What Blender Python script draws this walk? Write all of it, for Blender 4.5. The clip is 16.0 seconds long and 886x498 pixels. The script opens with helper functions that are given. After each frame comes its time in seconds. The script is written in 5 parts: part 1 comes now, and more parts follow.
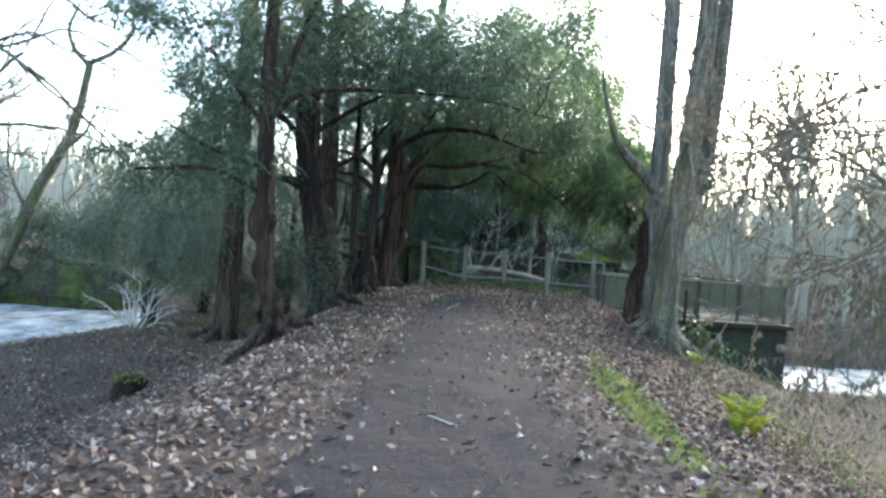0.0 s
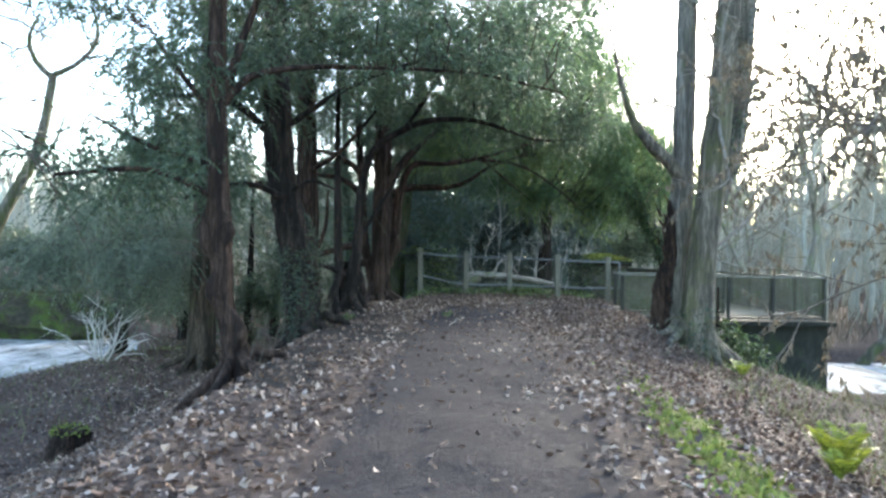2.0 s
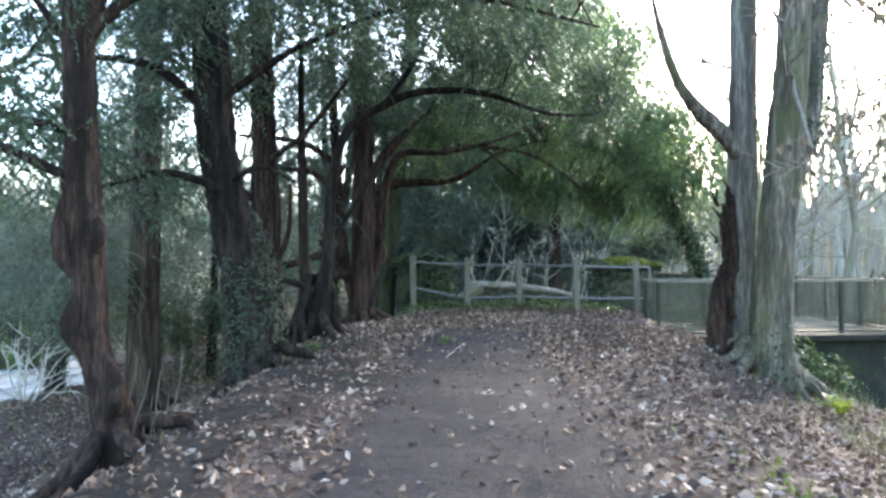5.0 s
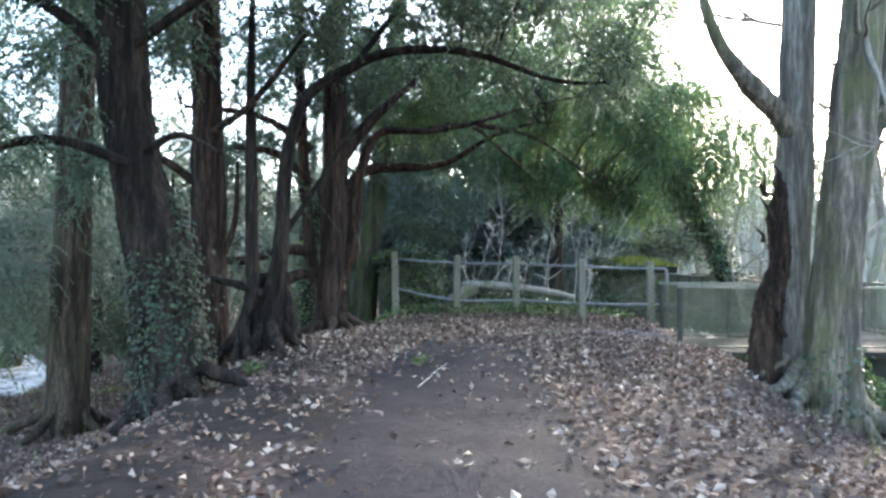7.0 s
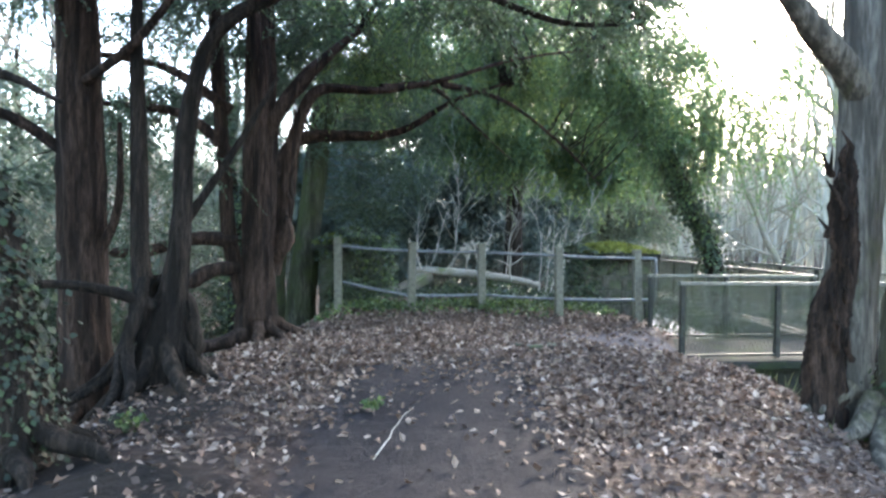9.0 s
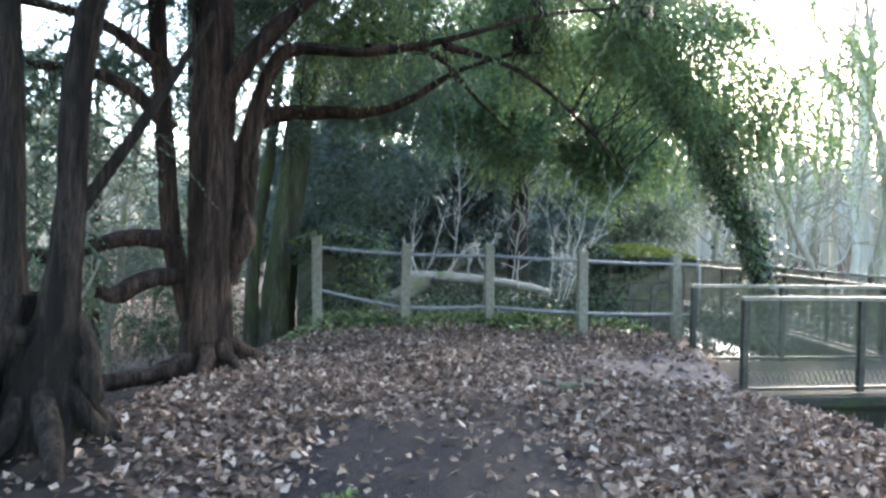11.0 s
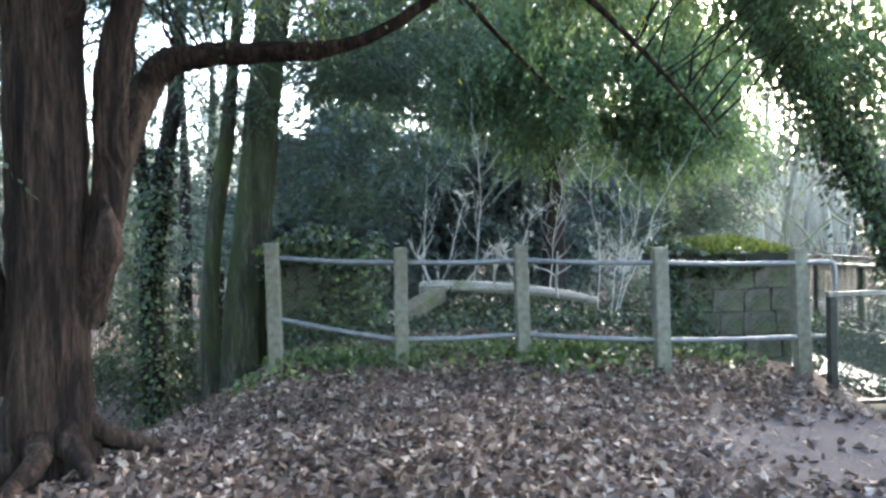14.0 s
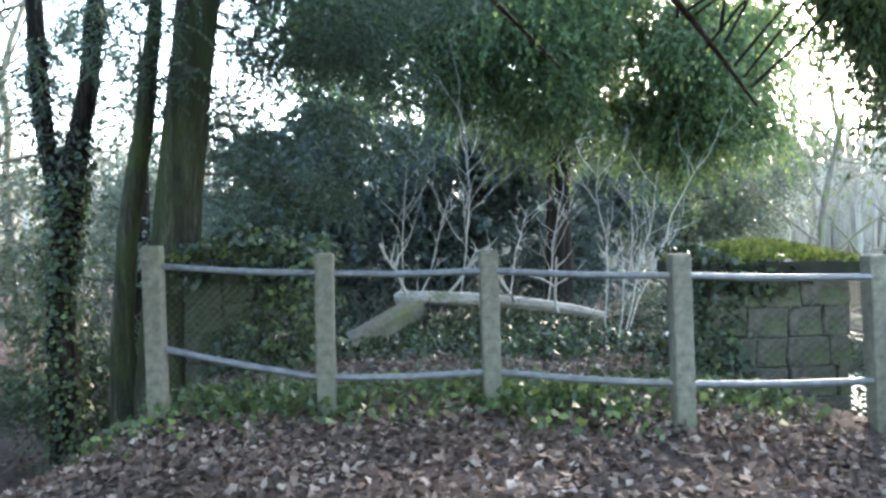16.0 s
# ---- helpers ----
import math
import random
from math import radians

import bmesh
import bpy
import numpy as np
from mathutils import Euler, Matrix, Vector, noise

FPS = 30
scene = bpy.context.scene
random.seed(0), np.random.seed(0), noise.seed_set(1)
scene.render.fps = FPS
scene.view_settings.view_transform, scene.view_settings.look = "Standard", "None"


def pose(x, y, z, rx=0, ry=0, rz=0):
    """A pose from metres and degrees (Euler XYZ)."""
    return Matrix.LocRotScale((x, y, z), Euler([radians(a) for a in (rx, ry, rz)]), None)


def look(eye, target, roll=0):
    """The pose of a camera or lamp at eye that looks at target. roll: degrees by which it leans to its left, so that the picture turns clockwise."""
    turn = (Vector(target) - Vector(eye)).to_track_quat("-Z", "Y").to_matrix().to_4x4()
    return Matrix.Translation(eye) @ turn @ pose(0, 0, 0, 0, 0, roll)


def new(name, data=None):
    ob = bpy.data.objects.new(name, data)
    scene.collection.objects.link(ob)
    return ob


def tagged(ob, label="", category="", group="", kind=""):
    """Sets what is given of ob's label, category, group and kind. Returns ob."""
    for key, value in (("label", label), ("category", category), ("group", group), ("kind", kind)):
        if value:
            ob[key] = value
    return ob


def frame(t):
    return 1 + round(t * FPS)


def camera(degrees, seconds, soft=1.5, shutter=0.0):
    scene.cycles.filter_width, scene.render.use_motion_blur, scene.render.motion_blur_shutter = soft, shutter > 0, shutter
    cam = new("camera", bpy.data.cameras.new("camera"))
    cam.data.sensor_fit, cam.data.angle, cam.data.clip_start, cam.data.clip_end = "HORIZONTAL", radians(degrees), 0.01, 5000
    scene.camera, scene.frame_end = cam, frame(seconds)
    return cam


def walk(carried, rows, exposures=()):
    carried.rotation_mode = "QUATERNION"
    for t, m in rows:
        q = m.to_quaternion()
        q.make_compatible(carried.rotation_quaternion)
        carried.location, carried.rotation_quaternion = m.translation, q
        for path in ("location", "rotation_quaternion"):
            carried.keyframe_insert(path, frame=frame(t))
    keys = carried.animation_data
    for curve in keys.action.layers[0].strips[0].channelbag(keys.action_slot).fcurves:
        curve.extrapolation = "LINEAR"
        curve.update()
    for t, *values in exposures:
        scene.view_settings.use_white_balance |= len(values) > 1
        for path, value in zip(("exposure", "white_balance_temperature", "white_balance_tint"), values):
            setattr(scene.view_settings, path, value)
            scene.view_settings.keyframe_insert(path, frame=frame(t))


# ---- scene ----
cam = camera(63.6, 16.0, soft=2.7)
PATH = [
    (0, (0.343, -1.04, 1.168), (0.304, 0.959, 1.172), 4.0),
    (0.5, (0.29, -0.578, 1.195), (0.337, 1.421, 1.23), 2.7),
    (1, (0.372, -0.006, 1.2), (0.335, 1.993, 1.249), 3.5),
    (1.5, (0.314, 0.52, 1.197), (0.306, 2.52, 1.204), 1.3),
    (2, (0.311, 1.107, 1.156), (0.276, 3.107, 1.18), 1.1),
    (2.5, (0.343, 1.639, 1.191), (0.253, 3.635, 1.278), 2.7),
    (3, (0.248, 2.164, 1.217), (0.26, 4.161, 1.329), 2.3),
    (3.5, (0.282, 2.747, 1.171), (0.158, 4.74, 1.284), 1.0),
    (4, (0.254, 3.329, 1.171), (0.206, 5.325, 1.29), -0.3),
    (4.5, (0.265, 3.836, 1.145), (0.291, 5.831, 1.27), -1.6),
    (5, (0.348, 4.403, 1.155), (0.313, 6.402, 1.203), -0.2),
    (5.2, (0.328, 4.641, 1.143), (0.313, 6.641, 1.176), -0.5),
    (7.5, (0.612, 7.27, 1.283), (0.583, 9.27, 1.318), 0.9),
    (8, (0.545, 7.909, 1.361), (0.606, 9.908, 1.37), -0.1),
    (10.3, (0.253, 10.529, 1.514), (0.418, 12.521, 1.467), 0.7),
    (10.5, (0.28, 10.735, 1.503), (0.474, 12.725, 1.457), -0.2),
    (11, (0.444, 11.307, 1.489), (0.582, 13.302, 1.451), 1.1),
    (11.5, (0.467, 11.847, 1.467), (0.669, 13.837, 1.415), 0.2),
    (12, (0.635, 12.403, 1.448), (0.822, 14.393, 1.382), 2.2),
    (12.5, (0.676, 12.955, 1.413), (0.884, 14.943, 1.355), 1.8),
    (13, (0.733, 13.533, 1.393), (1.024, 15.512, 1.346), 0.9),
    (13.5, (0.809, 14.088, 1.385), (0.837, 16.087, 1.338), 1.6),
    (14, (0.88, 14.671, 1.446), (0.937, 16.67, 1.415), -1.2),
    (14.5, (1.073, 15.186, 1.445), (1.077, 17.186, 1.495), 0.2),
    (15, (1.153, 15.716, 1.453), (1.19, 17.716, 1.482), -0.8),
    (15.5, (1.366, 16.189, 1.433), (1.459, 18.187, 1.432), -2.3),
    (16, (1.541, 16.676, 1.417), (1.551, 18.676, 1.399), -1.0),
]
walk(cam, [(t, look(eye, target, roll)) for t, eye, target, roll in PATH], [(0, 3.15, 6650, 4), (3, 3.4, 6600, 6), (5, 3.6, 6600, 8), (11, 3.92, 6650, 10), (16, 4.08, 6750, 10)])

# ---- light ----
world = bpy.data.worlds.new("world")
scene.world = world
world.use_nodes = True
wn = world.node_tree.nodes
sky = wn.new("ShaderNodeTexSky")
sky.sky_type = "NISHITA"
sky.sun_disc = False
sky.sun_elevation = radians(21)
sky.sun_rotation = radians(32)
sky.air_density, sky.dust_density, sky.ozone_density = 1.0, 1.5, 1.6
wn["Background"].inputs["Strength"].default_value = 0.15
world.node_tree.links.new(sky.outputs["Color"], wn["Background"].inputs["Color"])
sun = new("sun", bpy.data.lights.new("sun", "SUN"))
sun.data.energy, sun.data.angle, sun.data.color = 2.0, radians(25), (1.0, 0.9, 0.78)
sun.matrix_world = look((12, 20, 9), (0, 0, 0))

rng = np.random.default_rng(7)


# ---- materials ----
def nodes_of(name):
    m = bpy.data.materials.new(name)
    m.use_nodes = True
    t = m.node_tree
    return m, t, t.nodes["Principled BSDF"]


def noise_node(t, scale, detail=5, rough=0.6, stretch=(1, 1, 1), seed=0.0):
    co = t.nodes.new("ShaderNodeTexCoord")
    mp = t.nodes.new("ShaderNodeMapping")
    mp.inputs["Scale"].default_value = stretch
    mp.inputs["Location"].default_value = (seed, seed * 1.7, seed * 0.6)
    n = t.nodes.new("ShaderNodeTexNoise")
    n.inputs["Scale"].default_value, n.inputs["Detail"].default_value, n.inputs["Roughness"].default_value = scale, detail, rough
    t.links.new(co.outputs["Object"], mp.inputs["Vector"])
    t.links.new(mp.outputs["Vector"], n.inputs["Vector"])
    return n


def ramp(t, src, stops):
    r = t.nodes.new("ShaderNodeValToRGB")
    while len(r.color_ramp.elements) < len(stops):
        r.color_ramp.elements.new(0.5)
    for e, (p, c) in zip(r.color_ramp.elements, stops):
        e.position, e.color = p, (*c, 1) if len(c) == 3 else c
    t.links.new(src, r.inputs["Fac"])
    return r


def mix(t, fac, a, b, mode="MIX"):
    n = t.nodes.new("ShaderNodeMix")
    n.data_type, n.blend_type = "RGBA", mode
    for sock, v in ((n.inputs["Factor"], fac), (n.inputs["A"], a), (n.inputs["B"], b)):
        if isinstance(v, (int, float)):
            sock.default_value = v
        elif isinstance(v, tuple):
            sock.default_value = (*v, 1)
        else:
            t.links.new(v, sock)
    return n.outputs["Result"]


def bump(t, bsdf, src, strength, dist):
    b = t.nodes.new("ShaderNodeBump")
    b.inputs["Strength"].default_value, b.inputs["Distance"].default_value = strength, dist
    t.links.new(src, b.inputs["Height"])
    t.links.new(b.outputs["Normal"], bsdf.inputs["Normal"])


def bark(name, dark, light, moss=None, cover=(0.5, 0.66), strand=16):
    """Stringy, fissured bark: fine upright strands over broad streaks, with patchy growth on it."""
    m, t, b = nodes_of(name)
    fine = noise_node(t, strand, 9, 0.72, (2.4, 2.4, 0.3))
    wide = noise_node(t, 3.2, 5, 0.6, (2.6, 2.6, 0.28), 5.2)
    mid = tuple(0.55 * d + 0.45 * l for d, l in zip(dark, light))
    col = ramp(t, fine.outputs["Fac"], [(0.36, dark), (0.5, mid), (0.64, light)]).outputs["Color"]
    col = mix(t, ramp(t, wide.outputs["Fac"], [(0.42, (0.85, 0.85, 0.85)), (0.6, (0, 0, 0))]).outputs["Color"], col, tuple(d * 0.9 for d in dark))
    if moss:
        o = noise_node(t, 1.5, 8, 0.72, (1, 1, 0.6), 8.4)
        k = ramp(t, o.outputs["Fac"], [(cover[0], (0, 0, 0)), (cover[1], (0.9, 0.9, 0.9))])
        f2 = noise_node(t, 45, 4, 0.65, (1, 1, 1), 1.3)
        col = mix(t, k.outputs["Color"], col, mix(t, f2.outputs["Fac"], tuple(c * 0.35 for c in moss), tuple(c * 1.6 for c in moss)))
    t.links.new(col, b.inputs["Base Color"])
    b.inputs["Roughness"].default_value, b.inputs["Specular IOR Level"].default_value = 0.92, 0.2
    add = t.nodes.new("ShaderNodeMath"); add.operation = "MULTIPLY_ADD"
    t.links.new(wide.outputs["Fac"], add.inputs[0]); add.inputs[1].default_value = 1.4
    t.links.new(fine.outputs["Fac"], add.inputs[2])
    bump(t, b, add.outputs[0], 1.0, 0.05)
    return m


def surface(name, dark, light, scale, stretch=(1, 1, 1), rough=0.85, relief=0.02, overlay=None, cover=(0.5, 0.62), over_scale=1.6, metal=0.0):
    """Two tones of fine grain, broken at a larger scale, with an optional patchy growth or stain over it."""
    m, t, b = nodes_of(name)
    n = noise_node(t, scale, 8, 0.65, stretch)
    col = ramp(t, n.outputs["Fac"], [(0.3, dark), (0.7, light)]).outputs["Color"]
    big = noise_node(t, scale * 0.12, 3, 0.5, (1, 1, 1), 3.1)
    col = mix(t, ramp(t, big.outputs["Fac"], [(0.35, (0, 0, 0)), (0.65, (0.45, 0.45, 0.45))]).outputs["Color"], col, dark)
    if overlay:
        o = noise_node(t, over_scale, 7, 0.7, (1, 1, 1), 8.4)
        k = ramp(t, o.outputs["Fac"], [(cover[0], (0, 0, 0)), (cover[1], (1, 1, 1))])
        fine = noise_node(t, scale * 4, 3, 0.6, (1, 1, 1), 1.3)
        oc = mix(t, fine.outputs["Fac"], tuple(c * 0.45 for c in overlay), tuple(min(1, c * 1.5) for c in overlay))
        col = mix(t, k.outputs["Color"], col, oc)
    t.links.new(col, b.inputs["Base Color"])
    b.inputs["Roughness"].default_value, b.inputs["Metallic"].default_value = rough, metal
    b.inputs["Specular IOR Level"].default_value = 0.25
    bump(t, b, n.outputs["Fac"], 0.9, relief)
    return m


def leafy(name, dark, light, rough=0.5, through_light=0.3, warm=None):
    """Leaves: each one a tone of its own, some light coming through."""
    m, t, b = nodes_of(name)
    g = t.nodes.new("ShaderNodeNewGeometry")
    stops = [(0.0, dark), (0.75, light)]
    if warm:
        stops += [(0.97, warm)]
    col = ramp(t, g.outputs["Random Per Island"], stops).outputs["Color"]
    n = noise_node(t, 0.9, 3, 0.5)
    col = mix(t, ramp(t, n.outputs["Fac"], [(0.35, (0, 0, 0)), (0.7, (0.6, 0.6, 0.6))]).outputs["Color"], col, dark)
    t.links.new(col, b.inputs["Base Color"])
    b.inputs["Roughness"].default_value = rough
    tr = t.nodes.new("ShaderNodeBsdfTranslucent")
    t.links.new(col, tr.inputs["Color"])
    mx = t.nodes.new("ShaderNodeMixShader")
    mx.inputs[0].default_value = through_light
    out = t.nodes["Material Output"]
    t.links.new(b.outputs[0], mx.inputs[1])
    t.links.new(tr.outputs[0], mx.inputs[2])
    t.links.new(mx.outputs[0], out.inputs["Surface"])
    return m


BARK_YEW = bark("yew_bark", (0.007, 0.0055, 0.0045), (0.062, 0.045, 0.036), (0.028, 0.034, 0.017), (0.6, 0.75))
BARK_RED = bark("reddish_bark", (0.011, 0.007, 0.0055), (0.105, 0.066, 0.05), (0.03, 0.034, 0.016), (0.62, 0.78))
BARK_MOSS = bark("mossy_bark", (0.05, 0.046, 0.036), (0.24, 0.22, 0.18), (0.075, 0.09, 0.028), (0.46, 0.62))
BARK_DARK_MOSS = bark("dark_mossy_bark", (0.02, 0.02, 0.015), (0.13, 0.125, 0.09), (0.045, 0.06, 0.02), (0.42, 0.6))
BARK_PALE = surface("pale_bark", (0.11, 0.095, 0.075), (0.3, 0.27, 0.21), 8, (2, 2, 0.5), 0.9, 0.02, (0.12, 0.15, 0.05), (0.5, 0.7), 1.4)
# Far twigs: distance haze is put into this lightened grey.
BARK_FAR = surface("hazed_grey_twigs", (0.24, 0.235, 0.19), (0.42, 0.41, 0.345), 1.5, (2, 2, 0.6), 0.95, 0.0)
BARK_GREY = surface("grey_bark", (0.10, 0.09, 0.075), (0.26, 0.235, 0.2), 8, (2, 2, 0.5), 0.9, 0.015)
BARK_SYCAMORE = bark("brown_mossy_bark", (0.045, 0.04, 0.032), (0.26, 0.225, 0.18), (0.088, 0.095, 0.04), (0.48, 0.68), 9)
BARK_CONIFER = bark("brown_conifer_bark", (0.015, 0.012, 0.008), (0.125, 0.092, 0.066), (0.045, 0.05, 0.022), (0.52, 0.7))
BARK_SMOOTH = bark("grey_smooth_bark", (0.06, 0.055, 0.047), (0.27, 0.25, 0.215), (0.1, 0.115, 0.05), (0.56, 0.76), 9)
TWIG_WHITE = surface("bleached_twig", (0.28, 0.26, 0.235), (0.58, 0.55, 0.5), 12, (1, 1, 1), 0.8, 0.005)
TWIG_DARK = surface("dark_twig", (0.06, 0.05, 0.04), (0.15, 0.125, 0.1), 12, (1, 1, 1), 0.9, 0.005)
DEAD_WOOD = bark("rotten_wood", (0.008, 0.006, 0.005), (0.1, 0.062, 0.045), (0.03, 0.03, 0.012), (0.6, 0.75), 11)
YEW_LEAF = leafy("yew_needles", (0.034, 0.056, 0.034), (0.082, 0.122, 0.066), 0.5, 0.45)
# Hazy brightness of the far greenery is put into this lighter blue-green.
DEEP_LEAF = leafy("hazed_green_needles", (0.05, 0.078, 0.07), (0.11, 0.15, 0.132), 0.5, 0.5)
# Fresh green needles, raised further so backlight and haze sit in the colour.
YEW_LIT = leafy("yew_needles_fresh_lit", (0.05, 0.092, 0.042), (0.115, 0.19, 0.076), 0.5, 0.5, (0.2, 0.25, 0.06))
# Grey-green conifers, lightened likewise to carry the background haze.
CONIFER_LEAF = leafy("grey_green_needles", (0.062, 0.086, 0.062), (0.14, 0.178, 0.12), 0.5, 0.4)
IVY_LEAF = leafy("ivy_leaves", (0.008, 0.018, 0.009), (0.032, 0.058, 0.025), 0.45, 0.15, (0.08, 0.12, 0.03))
# Lit copy of the ivy: brightness of leaves catching light, as colour.
IVY_LIT = leafy("lit_ivy_leaves", (0.024, 0.046, 0.015), (0.085, 0.132, 0.04), 0.42, 0.3, (0.2, 0.25, 0.07))
# Shaded copy of the ivy: the gloom round the stout yew, as colour.
IVY_SHADE = leafy("shaded_ivy_leaves", (0.005, 0.012, 0.006), (0.02, 0.037, 0.016), 0.65, 0.1, (0.04, 0.065, 0.02))
DEAD_LEAF = leafy("withered_leaves", (0.045, 0.04, 0.028), (0.14, 0.115, 0.08), 0.7, 0.35)
LITTER = leafy("fallen_leaves", (0.034, 0.021, 0.016), (0.178, 0.112, 0.08), 0.75, 0.1, (0.42, 0.33, 0.27))
FERN_LEAF = leafy("fern_fronds", (0.09, 0.12, 0.015), (0.25, 0.29, 0.04), 0.5, 0.4)
GRASS_LEAF = leafy("bank_grass", (0.07, 0.09, 0.03), (0.19, 0.2, 0.09), 0.6, 0.3)
MOSS = leafy("moss_tufts", (0.055, 0.075, 0.016), (0.2, 0.23, 0.05), 0.9, 0.2)
CONCRETE = surface("weathered_concrete", (0.075, 0.073, 0.057), (0.19, 0.18, 0.145), 14, (1, 1, 1), 0.9, 0.006, (0.1, 0.12, 0.06), (0.52, 0.75), 2.5)
# Stained concrete, made near black for the shade under the landing.
DARK_CONCRETE = surface("stained_shaded_concrete", (0.009, 0.01, 0.008), (0.036, 0.037, 0.03), 7, (1, 1, 0.5), 0.9, 0.01, (0.03, 0.045, 0.012), (0.52, 0.68), 1.5)
STONE = surface("pillar_stone", (0.028, 0.027, 0.022), (0.14, 0.128, 0.102), 8, (1, 1, 1), 0.9, 0.03, (0.055, 0.075, 0.028), (0.45, 0.62), 2.2)
OLD_STONE = surface("blackened_stone", (0.012, 0.013, 0.011), (0.075, 0.072, 0.058), 7, (1, 1, 1), 0.9, 0.03, (0.035, 0.05, 0.02), (0.44, 0.62), 2.6)
PIPE = surface("galvanised_pipe", (0.1, 0.106, 0.115), (0.23, 0.24, 0.25), 18, (1, 1, 1), 0.5, 0.001, (0.12, 0.09, 0.06), (0.6, 0.75), 6, 0.5)
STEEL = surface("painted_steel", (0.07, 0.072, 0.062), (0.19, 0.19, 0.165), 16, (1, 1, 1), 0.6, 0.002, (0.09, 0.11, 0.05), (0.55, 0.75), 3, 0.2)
DARK_STEEL = surface("darker_steel", (0.014, 0.014, 0.012), (0.06, 0.06, 0.05), 16, (1, 1, 1), 0.65, 0.002, (0.05, 0.06, 0.03), (0.55, 0.75), 3, 0.2)
WIRE = surface("wire_mesh", (0.07, 0.072, 0.054), (0.16, 0.16, 0.125), 6, (1, 1, 1), 0.6, 0.001, (0.08, 0.095, 0.045), (0.46, 0.66), 2.5, 0.1)


def ground_material():
    m, t, b = nodes_of("path_and_litter")
    mud_a = t.nodes.new("ShaderNodeAttribute"); mud_a.attribute_name = "mud"
    moss_a = t.nodes.new("ShaderNodeAttribute"); moss_a.attribute_name = "moss"
    n1, n2, n3 = noise_node(t, 14, 8, 0.7), noise_node(t, 1.3, 5, 0.6, (1, 1, 1), 4), noise_node(t, 55, 4, 0.7, (1, 1, 1), 2)
    litter = ramp(t, n1.outputs["Fac"], [(0.3, (0.018, 0.012, 0.01)), (0.55, (0.08, 0.054, 0.044)), (0.75, (0.22, 0.155, 0.125))]).outputs["Color"]
    mud = ramp(t, n3.outputs["Fac"], [(0.3, (0.0065, 0.0055, 0.007)), (0.55, (0.02, 0.0172, 0.0215)), (0.72, (0.056, 0.048, 0.058))]).outputs["Color"]
    mud = mix(t, ramp(t, n2.outputs["Fac"], [(0.4, (0, 0, 0)), (0.65, (0.6, 0.6, 0.6))]).outputs["Color"], mud, (0.018, 0.015, 0.018))
    hum_a = t.nodes.new("ShaderNodeAttribute"); hum_a.attribute_name = "humus_shade"
    k = t.nodes.new("ShaderNodeMath"); k.operation = "MULTIPLY_ADD"
    t.links.new(n1.outputs["Fac"], k.inputs[0]); k.inputs[1].default_value = 0.9
    t.links.new(mud_a.outputs["Fac"], k.inputs[2])
    kk = ramp(t, k.outputs[0], [(0.75, (0, 0, 0)), (1.05, (1, 1, 1))])
    col = mix(t, kk.outputs["Color"], litter, mud)
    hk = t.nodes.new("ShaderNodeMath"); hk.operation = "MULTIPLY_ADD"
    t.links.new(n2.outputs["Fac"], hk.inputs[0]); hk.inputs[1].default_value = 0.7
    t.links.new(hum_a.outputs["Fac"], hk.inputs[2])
    # Dark soil colour that also carries the shade beneath the yews.
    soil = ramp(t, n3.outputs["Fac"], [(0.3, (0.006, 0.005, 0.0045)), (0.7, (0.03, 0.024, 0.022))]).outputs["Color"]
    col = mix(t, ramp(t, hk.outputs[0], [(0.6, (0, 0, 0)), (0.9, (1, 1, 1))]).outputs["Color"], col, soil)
    wet_a = t.nodes.new("ShaderNodeAttribute"); wet_a.attribute_name = "wet"
    # Wet bend of the path: pale purple sky sheen put into the colour.
    wet_sheen = ramp(t, n3.outputs["Fac"], [(0.3, (0.025, 0.021, 0.027)), (0.7, (0.095, 0.082, 0.1))]).outputs["Color"]
    col = mix(t, ramp(t, wet_a.outputs["Fac"], [(0.25, (0, 0, 0)), (0.7, (0.9, 0.9, 0.9))]).outputs["Color"], col, wet_sheen)
    k2 = t.nodes.new("ShaderNodeMath"); k2.operation = "MULTIPLY_ADD"
    t.links.new(n2.outputs["Fac"], k2.inputs[0]); k2.inputs[1].default_value = 0.9
    t.links.new(moss_a.outputs["Fac"], k2.inputs[2])
    green = ramp(t, n3.outputs["Fac"], [(0.3, (0.05, 0.06, 0.012)), (0.7, (0.17, 0.18, 0.04))]).outputs["Color"]
    col = mix(t, ramp(t, k2.outputs[0], [(0.85, (0, 0, 0)), (1.1, (1, 1, 1))]).outputs["Color"], col, green)
    t.links.new(col, b.inputs["Base Color"])
    dry = ramp(t, kk.outputs["Color"], [(0.0, (0.9, 0.9, 0.9)), (1.0, (0.85, 0.85, 0.85))]).outputs["Color"]
    t.links.new(mix(t, wet_a.outputs["Fac"], dry, (0.72, 0.72, 0.72)), b.inputs["Roughness"])
    b.inputs["Specular IOR Level"].default_value = 0.22
    grit = t.nodes.new("ShaderNodeMath"); grit.operation = "MULTIPLY_ADD"
    t.links.new(n3.outputs["Fac"], grit.inputs[0]); grit.inputs[1].default_value = 0.5
    t.links.new(n1.outputs["Fac"], grit.inputs[2])
    bump(t, b, grit.outputs[0], 1.0, 0.05)
    return m


